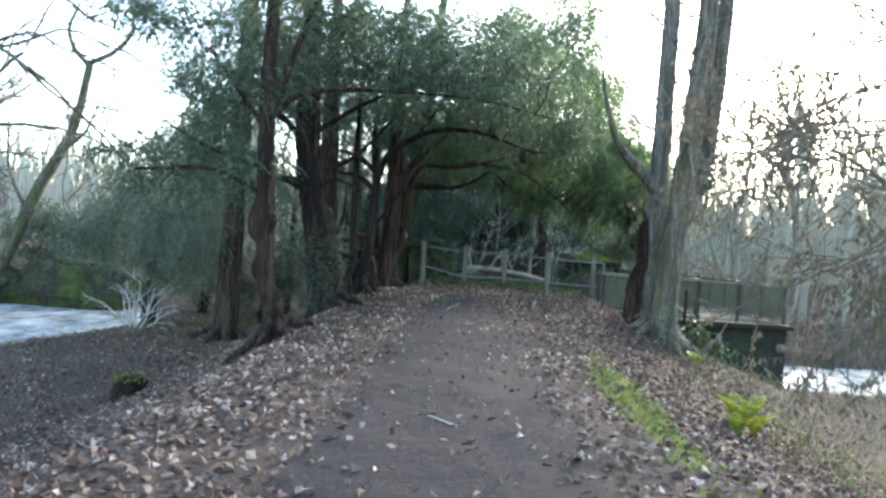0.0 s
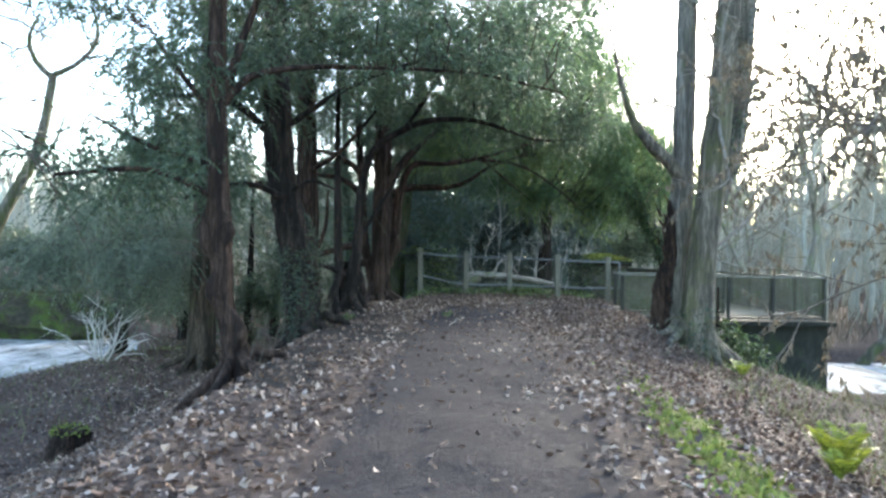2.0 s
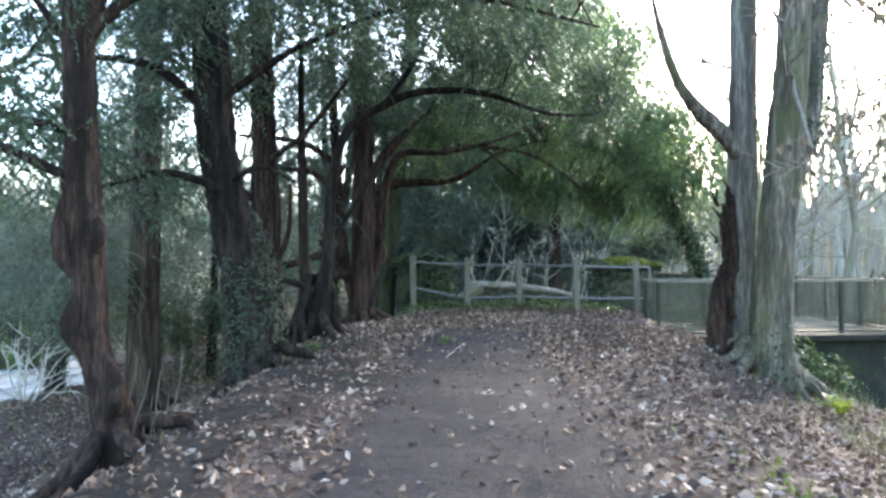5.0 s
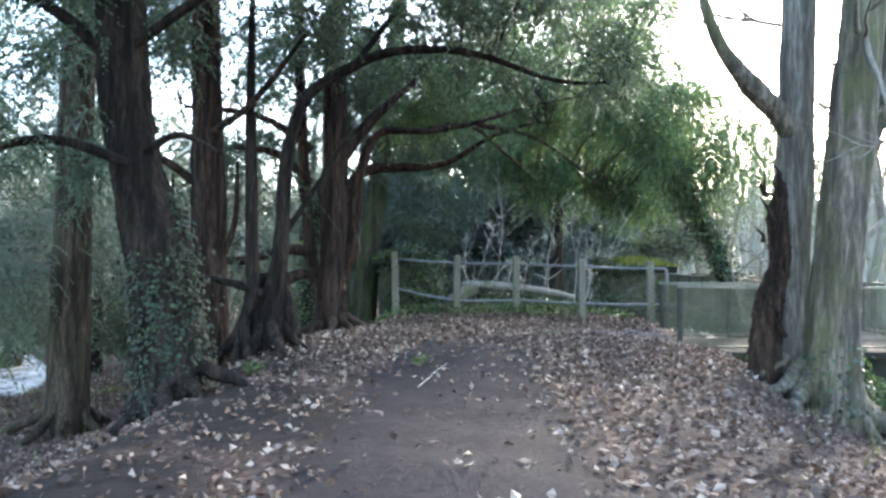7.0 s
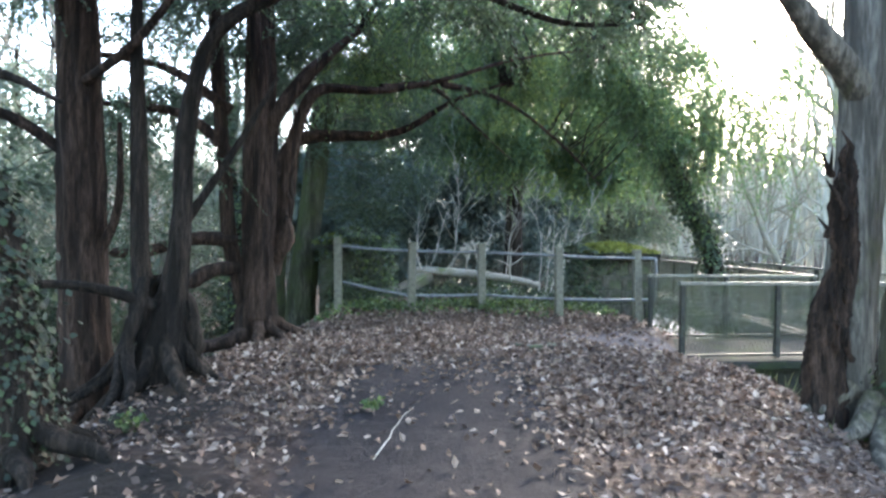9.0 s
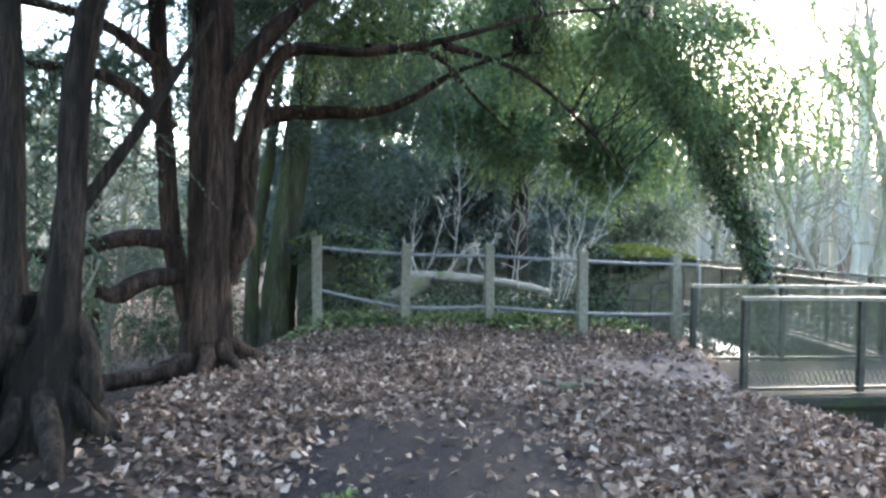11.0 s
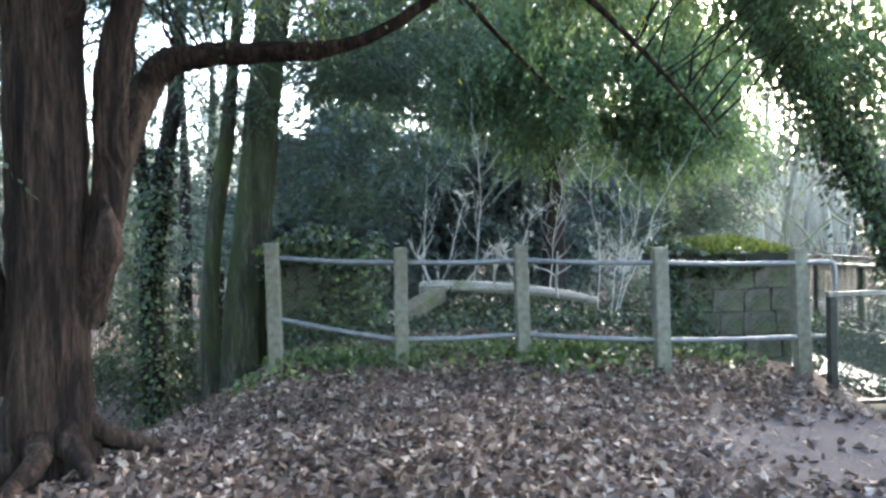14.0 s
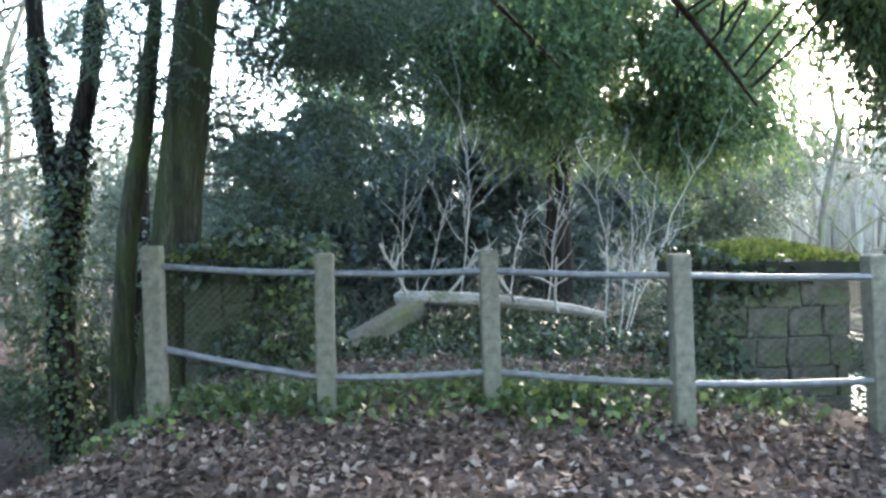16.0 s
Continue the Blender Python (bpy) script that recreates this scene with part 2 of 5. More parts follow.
def water_material():
    m, t, b = nodes_of("river_water")
    # White water, and the sky's pale reflection put into the base colour.
    foam_and_sky = noise_node(t, 0.9, 9, 0.75, (1, 0.45, 1), 2.0)
    t.links.new(ramp(t, foam_and_sky.outputs["Fac"], [(0.38, (0.09, 0.1, 0.1)), (0.55, (0.42, 0.43, 0.43)), (0.68, (0.7, 0.71, 0.71))]).outputs["Color"], b.inputs["Base Color"])
    b.inputs["Roughness"].default_value = 0.25
    n = noise_node(t, 2.2, 6, 0.65, (1, 1, 1))
    bump(t, b, n.outputs["Fac"], 1.0, 0.3)
    return m


GROUND, WATER = ground_material(), water_material()


# ---- mesh tools ----
def quads(name, verts, faces, material, parent=None, label="", smooth=True):
    """One mesh object out of arrays of places and of four-cornered faces."""
    v, f = np.asarray(verts, dtype=np.float32).reshape(-1, 3), np.asarray(faces, dtype=np.int32).reshape(-1, 4)
    me = bpy.data.meshes.new(name)
    me.vertices.add(len(v)); me.vertices.foreach_set("co", v.ravel())
    me.loops.add(f.size); me.loops.foreach_set("vertex_index", f.ravel())
    me.polygons.add(len(f)); me.polygons.foreach_set("loop_start", np.arange(0, f.size, 4, dtype=np.int32))
    me.polygons.foreach_set("use_smooth", np.full(len(f), smooth))
    me.update(calc_edges=True)
    me.materials.append(material)
    ob = new(name, me)
    if parent:
        ob.parent = parent
    return tagged(ob, label)


def part(name, bm, material, parent, label=""):
    me = bpy.data.meshes.new(name)
    bm.to_mesh(me); bm.free()
    me.materials.append(material)
    ob = new(name, me)
    ob.parent = parent
    return tagged(ob, label)


def thing(name, place, label, category, group="", kind=""):
    ob = new(name)
    ob.empty_display_size = 0.2
    ob.location = place
    return tagged(ob, label, category, group, kind)


class Bag:
    """Collects four-cornered faces."""
    def __init__(self):
        self.v, self.f, self.n = [], [], 0

    def add(self, v, f):
        v, f = np.asarray(v, float).reshape(-1, 3), np.asarray(f, int).reshape(-1, 4)
        self.v.append(v); self.f.append(f + self.n); self.n += len(v)

    def make(self, name, material, parent=None, label="", smooth=True):
        return quads(name, np.concatenate(self.v), np.concatenate(self.f), material, parent, label, smooth)


def smooth_line(points, n):
    """Catmull-Rom through rows of any width, n pieces to a span."""
    p = np.asarray(points, float)
    p = np.vstack([2 * p[0] - p[1], p, 2 * p[-1] - p[-2]])
    out = []
    for i in range(1, len(p) - 2):
        for u in np.arange(n) / n:
            a, b, c, d = p[i - 1:i + 3]
            out.append(0.5 * (2 * b + (c - a) * u + (2 * a - 5 * b + 4 * c - d) * u * u + (3 * b - a - 3 * c + d) * u ** 3))
    out.append(p[-2])
    return np.array(out)


def tube(bag, line, radii, sides=6, rough=0.0, flutes=0, seed=0.0):
    line, radii = np.asarray(line, float), np.asarray(radii, float)
    n = len(line)
    tan = np.gradient(line, axis=0)
    tan /= np.linalg.norm(tan, axis=1, keepdims=True) + 1e-9
    if np.abs(tan[:, 2]).mean() > 0.6:
        ref = np.tile([[1.0, 0, 0]], (n, 1))
    else:
        ref = np.tile([[0.02, 0.05, 1.0]], (n, 1))
    a = np.cross(ref, tan); a /= np.linalg.norm(a, axis=1, keepdims=True) + 1e-9
    b = np.cross(tan, a)
    th = np.linspace(0, 2 * math.pi, sides, endpoint=False)
    r = np.tile(radii[:, None], (1, sides))
    if rough:
        k = np.arange(n)[:, None]
        wob = np.sin(th[None] * (flutes or 3) + seed + 0.13 * k) * 0.6 + np.sin(th[None] * 2 - 0.31 * k + 2 * seed) * 0.45 + np.sin(0.9 * k + th[None] * 5 + seed) * 0.3
        run = np.concatenate([[0], np.cumsum(np.linalg.norm(np.diff(line, axis=0), axis=1))])[:, None]
        drift = 0.5 * np.sin(0.8 * run + seed) + 0.25 * np.sin(2.1 * run + 2 * seed)
        if sides > 20:
            cord = 1 - np.abs(np.sin(3.5 * (th[None] + drift)))
            strand = 1 - np.abs(np.sin(6.5 * (th[None] - 0.8 * drift + seed)))
            wob = wob * 0.5 + (cord - 0.36) * (1.1 + 0.5 * np.sin(1.7 * run + th[None])) + (strand - 0.36) * 0.55
        r = r * (1 + rough * wob + rng.normal(0, rough * 0.25, r.shape))
    v = line[:, None] + r[..., None] * (np.cos(th)[None, :, None] * a[:, None] + np.sin(th)[None, :, None] * b[:, None])
    i, j = np.meshgrid(np.arange(n - 1), np.arange(sides), indexing="ij")
    jj = (j + 1) % sides
    f = np.stack([i * sides + j, i * sides + jj, (i + 1) * sides + jj, (i + 1) * sides + j], -1).reshape(-1, 4)
    bag.add(v, f)


def box(bag, centre, size, turn=0.0):
    s = np.array([[x, y, z] for x in (-.5, .5) for y in (-.5, .5) for z in (-.5, .5)]) * np.array(size)
    c, q = math.cos(turn), math.sin(turn)
    s = np.stack([s[:, 0] * c - s[:, 1] * q, s[:, 0] * q + s[:, 1] * c, s[:, 2]], 1) + np.array(centre)
    bag.add(s, [[0, 1, 3, 2], [4, 6, 7, 5], [0, 4, 5, 1], [2, 3, 7, 6], [0, 2, 6, 4], [1, 5, 7, 3]])


def worn_box(size, bevel=0.015, cuts=2, wear=0.006, seed=0):
    """A block with rounded, slightly worn edges; its base at z = 0."""
    bm = bmesh.new()
    bmesh.ops.create_cube(bm, size=1.0)
    bmesh.ops.scale(bm, vec=size, verts=bm.verts)
    bmesh.ops.bevel(bm, geom=bm.edges[:], offset=bevel, segments=2, affect="EDGES", profile=0.6)
    if cuts:
        bmesh.ops.subdivide_edges(bm, edges=[e for e in bm.edges if e.calc_length() > 4 * bevel], cuts=cuts, use_grid_fill=True)
    for v in bm.verts:
        v.co += wear * Vector(noise.noise_vector(v.co * 4 + Vector((seed, seed, 0)))) + Vector((0, 0, size[2] / 2))
    return bm


def blades(base, way, side, length, width, fold=0.12):
    """Leaves as folded diamonds: rows of root, direction, side direction, length and width."""
    base, way, side = (np.asarray(q, float) for q in (base, way, side))
    way = way / (np.linalg.norm(way, axis=1, keepdims=True) + 1e-9)
    side = side - way * (way * side).sum(1, keepdims=True)
    side /= np.linalg.norm(side, axis=1, keepdims=True) + 1e-9
    up = np.cross(way, side)
    L, W = np.asarray(length)[:, None], np.asarray(width)[:, None]
    p0, p2 = base, base + way * L
    mid = base + way * L * 0.45
    p1, p3 = mid + side * W * 0.5 + up * W * fold, mid - side * W * 0.5 + up * W * fold
    v = np.stack([p0, p1, p2, p3], 1).reshape(-1, 3)
    return v, np.arange(len(v)).reshape(-1, 4)


def rand_dirs(n):
    d = rng.normal(size=(n, 3))
    return d / np.linalg.norm(d, axis=1, keepdims=True)


def sprays(wood, leaf, centre, spread, count, length=0.55, leaves=18, size=0.1, width=0.027, droop=0.5, flat=0.45):
    """A clump of drooping, feathery twigs round a place."""
    d = rand_dirs(count) * np.array([1, 1, flat])
    d[:, 2] -= droop * 0.35
    d /= np.linalg.norm(d, axis=1, keepdims=True)
    start = np.asarray(centre) + rng.normal(0, spread * 0.42, (count, 3)) * np.array([1, 1, 0.7])
    L = length * rng.uniform(0.55, 1.25, count)
    u = np.linspace(0.08, 1, leaves)
    sag = np.stack([np.zeros(count), np.zeros(count), -droop * L], 1)
    pts = start[:, None] + d[:, None] * (L[:, None] * u[None])[..., None] + sag[:, None] * (u[None, :, None] ** 2)
    way = d[:, None] + 2 * sag[:, None] / L[:, None, None] * u[None, :, None]
    side = np.cross(way, np.array([0, 0, 1.0])) + rng.normal(0, 0.25, pts.shape)
    side /= np.linalg.norm(side, axis=-1, keepdims=True) + 1e-9
    sgn = np.where(np.arange(leaves) % 2, 1.0, -1.0)[None, :, None]
    out = way * 0.8 + side * sgn * rng.uniform(0.6, 1.2, (count, leaves, 1)) + np.array([0, 0, -0.25])
    n = count * leaves
    taper = (1.15 - 0.6 * u)[None].repeat(count, 0).ravel()
    v, f = blades(pts.reshape(n, 3), out.reshape(n, 3), np.cross(out, side + 0.01).reshape(n, 3) * 0.6 + rng.normal(0, 0.5, (n, 3)), size * taper * rng.uniform(0.7, 1.3, n), width * rng.uniform(0.8, 1.4, n))
    leaf.add(v, f)
    for k in range(0, count, 4):
        tube(wood, pts[k, ::max(1, leaves // 4)], np.linspace(0.006, 0.002, len(pts[k, ::max(1, leaves // 4)])), 3)


def limb_line(a, b, lift=0.3, wander=0.12, n=8):
    a, b = np.asarray(a, float), np.asarray(b, float)
    L = np.linalg.norm(b - a)
    u = np.linspace(0, 1, n)[:, None]
    w = np.cumsum(rng.normal(0, 1, (n, 3)), 0) * wander * L / n
    w -= u * w[-1]
    return a + (b - a) * u + np.array([0, 0, 1.0]) * (lift * L * np.sin(u * math.pi) * 0.5) + w


def along(line, u):
    k = np.clip(u, 0, 1) * (len(line) - 1)
    i = int(min(k, len(line) - 2))
    return line[i] + (line[i + 1] - line[i]) * (k - i)


def crown(wood, leaf, lines, boxes, **kw):
    """Clumps of foliage inside ellipsoids (centre, radii, clumps, twigs a clump, spread), each on a branch from the nearest limb."""
    nodes_ = np.concatenate([l[:, :3] for l in lines])
    for c, r, clumps, twigs, spread in boxes:
        made = 0
        while made < clumps:
            p = rng.uniform(-1, 1, 3)
            q = np.asarray(c) + p * np.asarray(r)
            if (p ** 2).sum() > 1 or noise.noise(Vector(q * 0.75)) < -0.22:
                continue
            made += 1
            dist = np.linalg.norm((nodes_ - q) * np.array([1, 1, 1.4]), axis=1)
            near = nodes_[np.argmin(dist)]
            if dist.min() > 0.3:
                tube(wood, limb_line(near, q, 0.12, 0.25, 6), np.linspace(0.008 + 0.0025 * dist.min(), 0.003, 6), 5)
            sprays(wood, leaf, q, spread, twigs, **kw)


def fork_out(bag, start, way, length, radius, level, spread=0.6, lift=0.15, tips=None, kids=(3, 5), wander=0.2, sides=6):
    """A bare branch that forks again and again."""
    n = 5 + level
    way = np.asarray(way, float) / np.linalg.norm(way)
    line = [np.asarray(start, float)]
    d = way.copy()
    for i in range(n):
        d = d + rng.normal(0, wander, 3) * 0.5 + np.array([0, 0, lift]) * 0.2
        d /= np.linalg.norm(d)
        line.append(line[-1] + d * length / n)
    line = np.array(line)
    tube(bag, line, np.linspace(radius, radius * (0.45 if level else 0.15), n + 1), max(3, sides))
    if tips is not None:
        tips.append((line, level))
    if level > 0:
        for i in range(rng.integers(kids[0], kids[1] + 1)):
            u = rng.uniform(0.3, 1.0)
            p = along(line, u)
            side = rand_dirs(1)[0]
            w = d * 0.9 + side * spread * 1.3
            fork_out(bag, p, w, length * rng.uniform(0.45, 0.7), radius * (0.62 - 0.2 * u) + 0.002, level - 1, spread, lift, tips, kids, wander, sides - 1)


# ---- ground ----
CREST = np.array([(-14, -.35), (-5, -.28), (0, -.2), (5, -.19), (8.8, -.12), (12, -.08), (14.5, -.05), (16, .08), (17.6, .11), (19, .03), (21, .02), (22.2, .12), (25, .1), (29, -.1), (31, -1.2), (36, -1.7), (70, -1.8)])
MIDDLE = np.array([(-14, .2), (0, .35), (8, .5), (15, .7), (19, 1.2), (22, 1.7), (30, 1.8), (60, 1.8)])
LEFT = np.array([(-14, 2.3), (5, 2.1), (10, 2.3), (14, 2.5), (18, 2.6), (22, 2.3), (26, 2.2), (60, 2.2)])
RIGHT = np.array([(-14, 1.7), (5, 1.6), (9, 1.7), (13, 2.2), (15, 2.9), (17, 3.0), (19, 2.6), (22, 2.8), (26, 2.6), (60, 2.6)])
RIVERS = [[(-60, 11), (-28, 14.5), (-14.4, 18), (-13.4, 22.5), (-15.6, 27.5), (-22, 36), (-44, 62)], [(70, 30), (30, 26.5), (18, 24.4), (13, 23.6), (10, 26.5), (9.5, 32), (14, 44), (44, 62)]]
WATER_Z = -2.45


def river_distance(x, y):
    best = np.full(np.shape(x), 1e9)
    for (ax, ay), (bx, by) in [pair for line in RIVERS for pair in zip(line[:-1], line[1:])]:
        u = np.clip(((x - ax) * (bx - ax) + (y - ay) * (by - ay)) / ((bx - ax) ** 2 + (by - ay) ** 2), 0, 1)
        best = np.minimum(best, np.hypot(x - ax - u * (bx - ax), y - ay - u * (by - ay)))
    return best


def soft_step(u):
    u = np.clip(u, 0, 1)
    return u * u * (3 - 2 * u)


def wrinkle(x, y):
    return 0.035 * np.sin(1.7 * x + 0.6 * np.sin(1.1 * y)) * np.sin(1.3 * y + 1.1 * np.sin(0.8 * x)) + 0.018 * np.sin(4.3 * x + 2.1 * y) * np.sin(3.7 * y - 1.9 * x)


def ground_z(x, y):
    x, y = np.asarray(x, float), np.asarray(y, float)
    crest = np.interp(y, CREST[:, 0], CREST[:, 1])
    d = x - np.interp(y, MIDDLE[:, 0], MIDDLE[:, 1])
    l, r = np.interp(y, LEFT[:, 0], LEFT[:, 1]), np.interp(y, RIGHT[:, 0], RIGHT[:, 1])
    over_l, over_r = np.maximum(-d - l, 0), np.maximum(d - r, 0)
    low = -1.95 + 0.25 * np.sin(x * 0.23) * np.sin(y * 0.19 + 1)
    crown_z = crest - 0.035 * np.minimum(np.abs(d), 3) ** 1.5 * 0.6
    slope_l = crown_z - 0.46 * over_l * soft_step(over_l / 0.8)
    slope_r = crown_z - 0.36 * over_r * soft_step(over_r / 1.0)
    z = np.maximum(np.where(d < 0, slope_l, slope_r), low)
    z = np.where(crest < -1.5, np.minimum(z, crest), z)
    rd = river_distance(x, y)
    bed = soft_step((4.6 - rd) / 1.8)
    z = z * (1 - bed) + np.minimum(z, -3.2) * bed
    far = np.maximum(np.hypot(x, y - 14) - 18, 0)
    beyond = soft_step((rd - 3.6) / 3) * soft_step(far / 12)
    z = z + beyond * np.minimum(0.055 * far, 3.2) * (0.8 + 0.3 * np.sin(x * 0.06 + 1) * np.sin(y * 0.05))
    z = z - 0.9 * np.exp(-(((x - 6.9) / 1.7) ** 2 + ((y - 19.0) / 0.75) ** 2)) * soft_step((x - 5.0) / 0.8)
    return z + wrinkle(x, y)


def gz(x, y):
    return float(ground_z(x, y))


def moss_at(x, y):
    """The green rim of the path, the bank by the bridge and the strip under the fence."""
    d = x - np.interp(y, MIDDLE[:, 0], MIDDLE[:, 1])
    rim = np.exp(-((d - 1.75) / 0.28) ** 2) * np.exp(-((y - 6.2) / 2.3) ** 2) * 1.1
    return rim + 0.35 * soft_step((d - 3) / 2) * soft_step((14 - y) / 4) + 0.3 * soft_step((-d - 6) / 2) + 0.25 * np.exp(-((y - 22.6) / 0.5) ** 2)


SHADED_SOIL = [(-2.3, 10.2, .95), (-1.7, 9.6, .7), (-2.2, 14.1, .8), (-2.0, 16.2, 1.0), (-1.6, 15.3, .7), (-2.2, 12.2, .6), (-1.5, 13.3, 1.0), (-1.0, 12.5, .8), (-1.6, 11.0, .8), (-1.5, 8.7, .6), (-1.8, 19.2, .6)]


def humus_shade_at(x, y):
    """Bare dark soil about the feet of the yews, with the yews' shade put in."""
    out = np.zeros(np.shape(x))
    for a, b, r in SHADED_SOIL:
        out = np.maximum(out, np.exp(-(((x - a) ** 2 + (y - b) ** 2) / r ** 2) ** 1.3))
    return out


def build_ground():
    xs = np.concatenate([np.linspace(-300, -26, 14)[:-1], np.linspace(-26, -6, 60)[:-1], np.linspace(-6, 8, 150)[:-1], np.linspace(8, 26, 60)[:-1], np.linspace(26, 300, 14)])
    ys = np.concatenate([np.linspace(-300, -14, 12)[:-1], np.linspace(-14, 0, 40)[:-1], np.linspace(0, 26, 240)[:-1], np.linspace(26, 50, 70)[:-1], np.linspace(50, 300, 14)])
    X, Y = np.meshgrid(xs, ys, indexing="ij")
    Z = ground_z(X, Y)
    near = soft_step((12 - np.abs(X)) / 6)
    Z = Z + rng.normal(0, 0.007, Z.shape) * near
    nx, ny = X.shape
    i, j = np.meshgrid(np.arange(nx - 1), np.arange(ny - 1), indexing="ij")
    f = np.stack([i * ny + j, (i + 1) * ny + j, (i + 1) * ny + j + 1, i * ny + j + 1], -1)
    ob = quads("ground", np.stack([X, Y, Z], -1), f, GROUND)
    d = X - np.interp(Y, MIDDLE[:, 0], MIDDLE[:, 1])
    end = soft_step((19.5 - Y) / 4)
    turn = np.exp(-(((X - 4.0) / 1.6) ** 2 + ((Y - 19.4) / 1.5) ** 2) ** 1.5)
    mud = np.clip(soft_step((1.45 - np.abs(d + 0.05)) / 0.8) * end + turn, 0, 1) * 0.72
    for name, val in (("mud", mud), ("moss", moss_at(X, Y)), ("wet", turn), ("humus_shade", .8 * humus_shade_at(X, Y))):
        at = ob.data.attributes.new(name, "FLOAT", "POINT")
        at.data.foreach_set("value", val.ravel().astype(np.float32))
    tagged(ob, "earthen path crest with leaf litter and muddy middle", "ground", kind="structure")


build_ground()
wx, wy = np.linspace(-300, 300, 40), np.linspace(-300, 300, 40)
WX, WY = np.meshgrid(wx, wy, indexing="ij")
wi, wj = np.meshgrid(np.arange(39), np.arange(39), indexing="ij")
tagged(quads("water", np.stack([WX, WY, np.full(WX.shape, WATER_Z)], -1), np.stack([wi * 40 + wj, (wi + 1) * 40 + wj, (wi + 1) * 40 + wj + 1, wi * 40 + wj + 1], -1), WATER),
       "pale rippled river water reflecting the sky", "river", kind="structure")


# ---- trees along the path ----
def trunk_part(root, points, material, sides=14, rough=0.1, flutes=3, name="trunk", label=""):
    """points: rows of x, y, z, radius in the tree's own frame. Returns the line."""
    line = smooth_line(points, 10)
    b = Bag()
    tube(b, line[:, :3], line[:, 3], sides * 2 + 4 if sides > 11 else sides, rough, flutes, rng.uniform(0, 6))
    b.make(name, material, root, label)
    return line


def roots_of(root, radius, count, reach, material, drop=0.25):
    for k in range(count):
        a = 2 * math.pi * k / count + rng.uniform(-0.3, 0.3)
        L = reach * rng.uniform(0.6, 1.2)
        d = np.array([math.cos(a), math.sin(a), 0])
        x0, y0 = root.location.x, root.location.y
        pts = []
        for u, h, r in ((0, 0.42, 0.09), (0.3, 0.2, 0.085), (0.65, 0.07, 0.06), (1.0, -0.08, 0.02)):
            p = d * (radius * 0.6 + L * u) + rng.normal(0, 0.05, 3) * u
            z = float(ground_z(x0 + p[0], y0 + p[1])) - root.location.z
            pts.append((p[0], p[1], z + h * (0.6 + radius), r * (0.6 + radius)))
        trunk_part(root, pts, material, 7, 0.12, 2, "root")


def ivy_on(root, line, count, reach=0.07, size=0.075, name="ivy", frm=0.0, to=1.0, thick=1.0, leaf=None):
    b = Bag()
    u = rng.uniform(frm, to, count)
    k = np.clip((u * (len(line) - 1)).astype(int), 0, len(line) - 2)
    p = line[k, :3] + (line[k + 1, :3] - line[k, :3]) * (u * (len(line) - 1) - k)[:, None]
    a = rng.uniform(0, 2 * math.pi, count)
    d = np.stack([np.cos(a), np.sin(a), rng.normal(0, 0.15, count)], 1)
    clump = 1 + 0.8 * np.sin(6 * u + 2 * a) * thick
    p = p + d * (line[k, 3] + np.abs(rng.normal(0.02, reach, count)) * clump)[:, None]
    way = d * 0.5 + np.array([0, 0, -1.0]) + rng.normal(0, 0.5, (count, 3))
    v, f = blades(p, way, np.cross(d, np.array([0, 0, 1.0])) + rng.normal(0, 0.3, (count, 3)), size * rng.uniform(0.6, 1.5, count), size * rng.uniform(0.6, 1.3, count), 0.15)
    b.add(v, f)
    b.make(name, leaf or IVY_LEAF, root, "trailing ivy leaves")


def yew(name, base, trunks, limbs, boxes, label, bark=BARK_YEW, leaf=YEW_LEAF, rootset=None, knots=0, **kw):
    """A yew: stems, limbs as rows of points, foliage in ellipsoids; all in world places."""
    root = thing(name, base, label, "tree")
    o = np.array([*base, 0])
    lines = []
    for k, pts in enumerate(trunks):
        lines.append(trunk_part(root, np.asarray(pts, float) - o, bark, 16, 0.13, 4, "trunk" if k == 0 else "stem"))
    for pts in limbs:
        lines.append(trunk_part(root, np.asarray(pts, float) - o, bark, 10, 0.16, 4, "limb"))
    if rootset:
        roots_of(root, *rootset, bark)
    for k in range(knots):
        a = rng.uniform(0, 2 * math.pi)
        p = [(math.cos(a + t_) * q + rng.normal(0, .03), math.sin(a + t_) * q + rng.normal(0, .03), z_, w_) for t_, q, z_, w_ in ((0, .12, 1.05, .05), (.4, .24, .75, .07), (.2, .34, .4, .06), (.7, .5, .08, .05), (.9, .85, -.12, .03))]
        trunk_part(root, p, bark, 8, .2, 3, "root")
    wood, leaves = Bag(), Bag()
    if boxes:
        crown(wood, leaves, [l for l in lines], [(np.asarray(c) - np.asarray(base), r, n, t, s) for c, r, n, t, s in boxes], **kw)
        if wood.n:
            tagged(wood.make("twigwork", bark, root), kind="stuff")
        leaves.make("crown", leaf, root, "dark green feathery needles")
    return root, lines


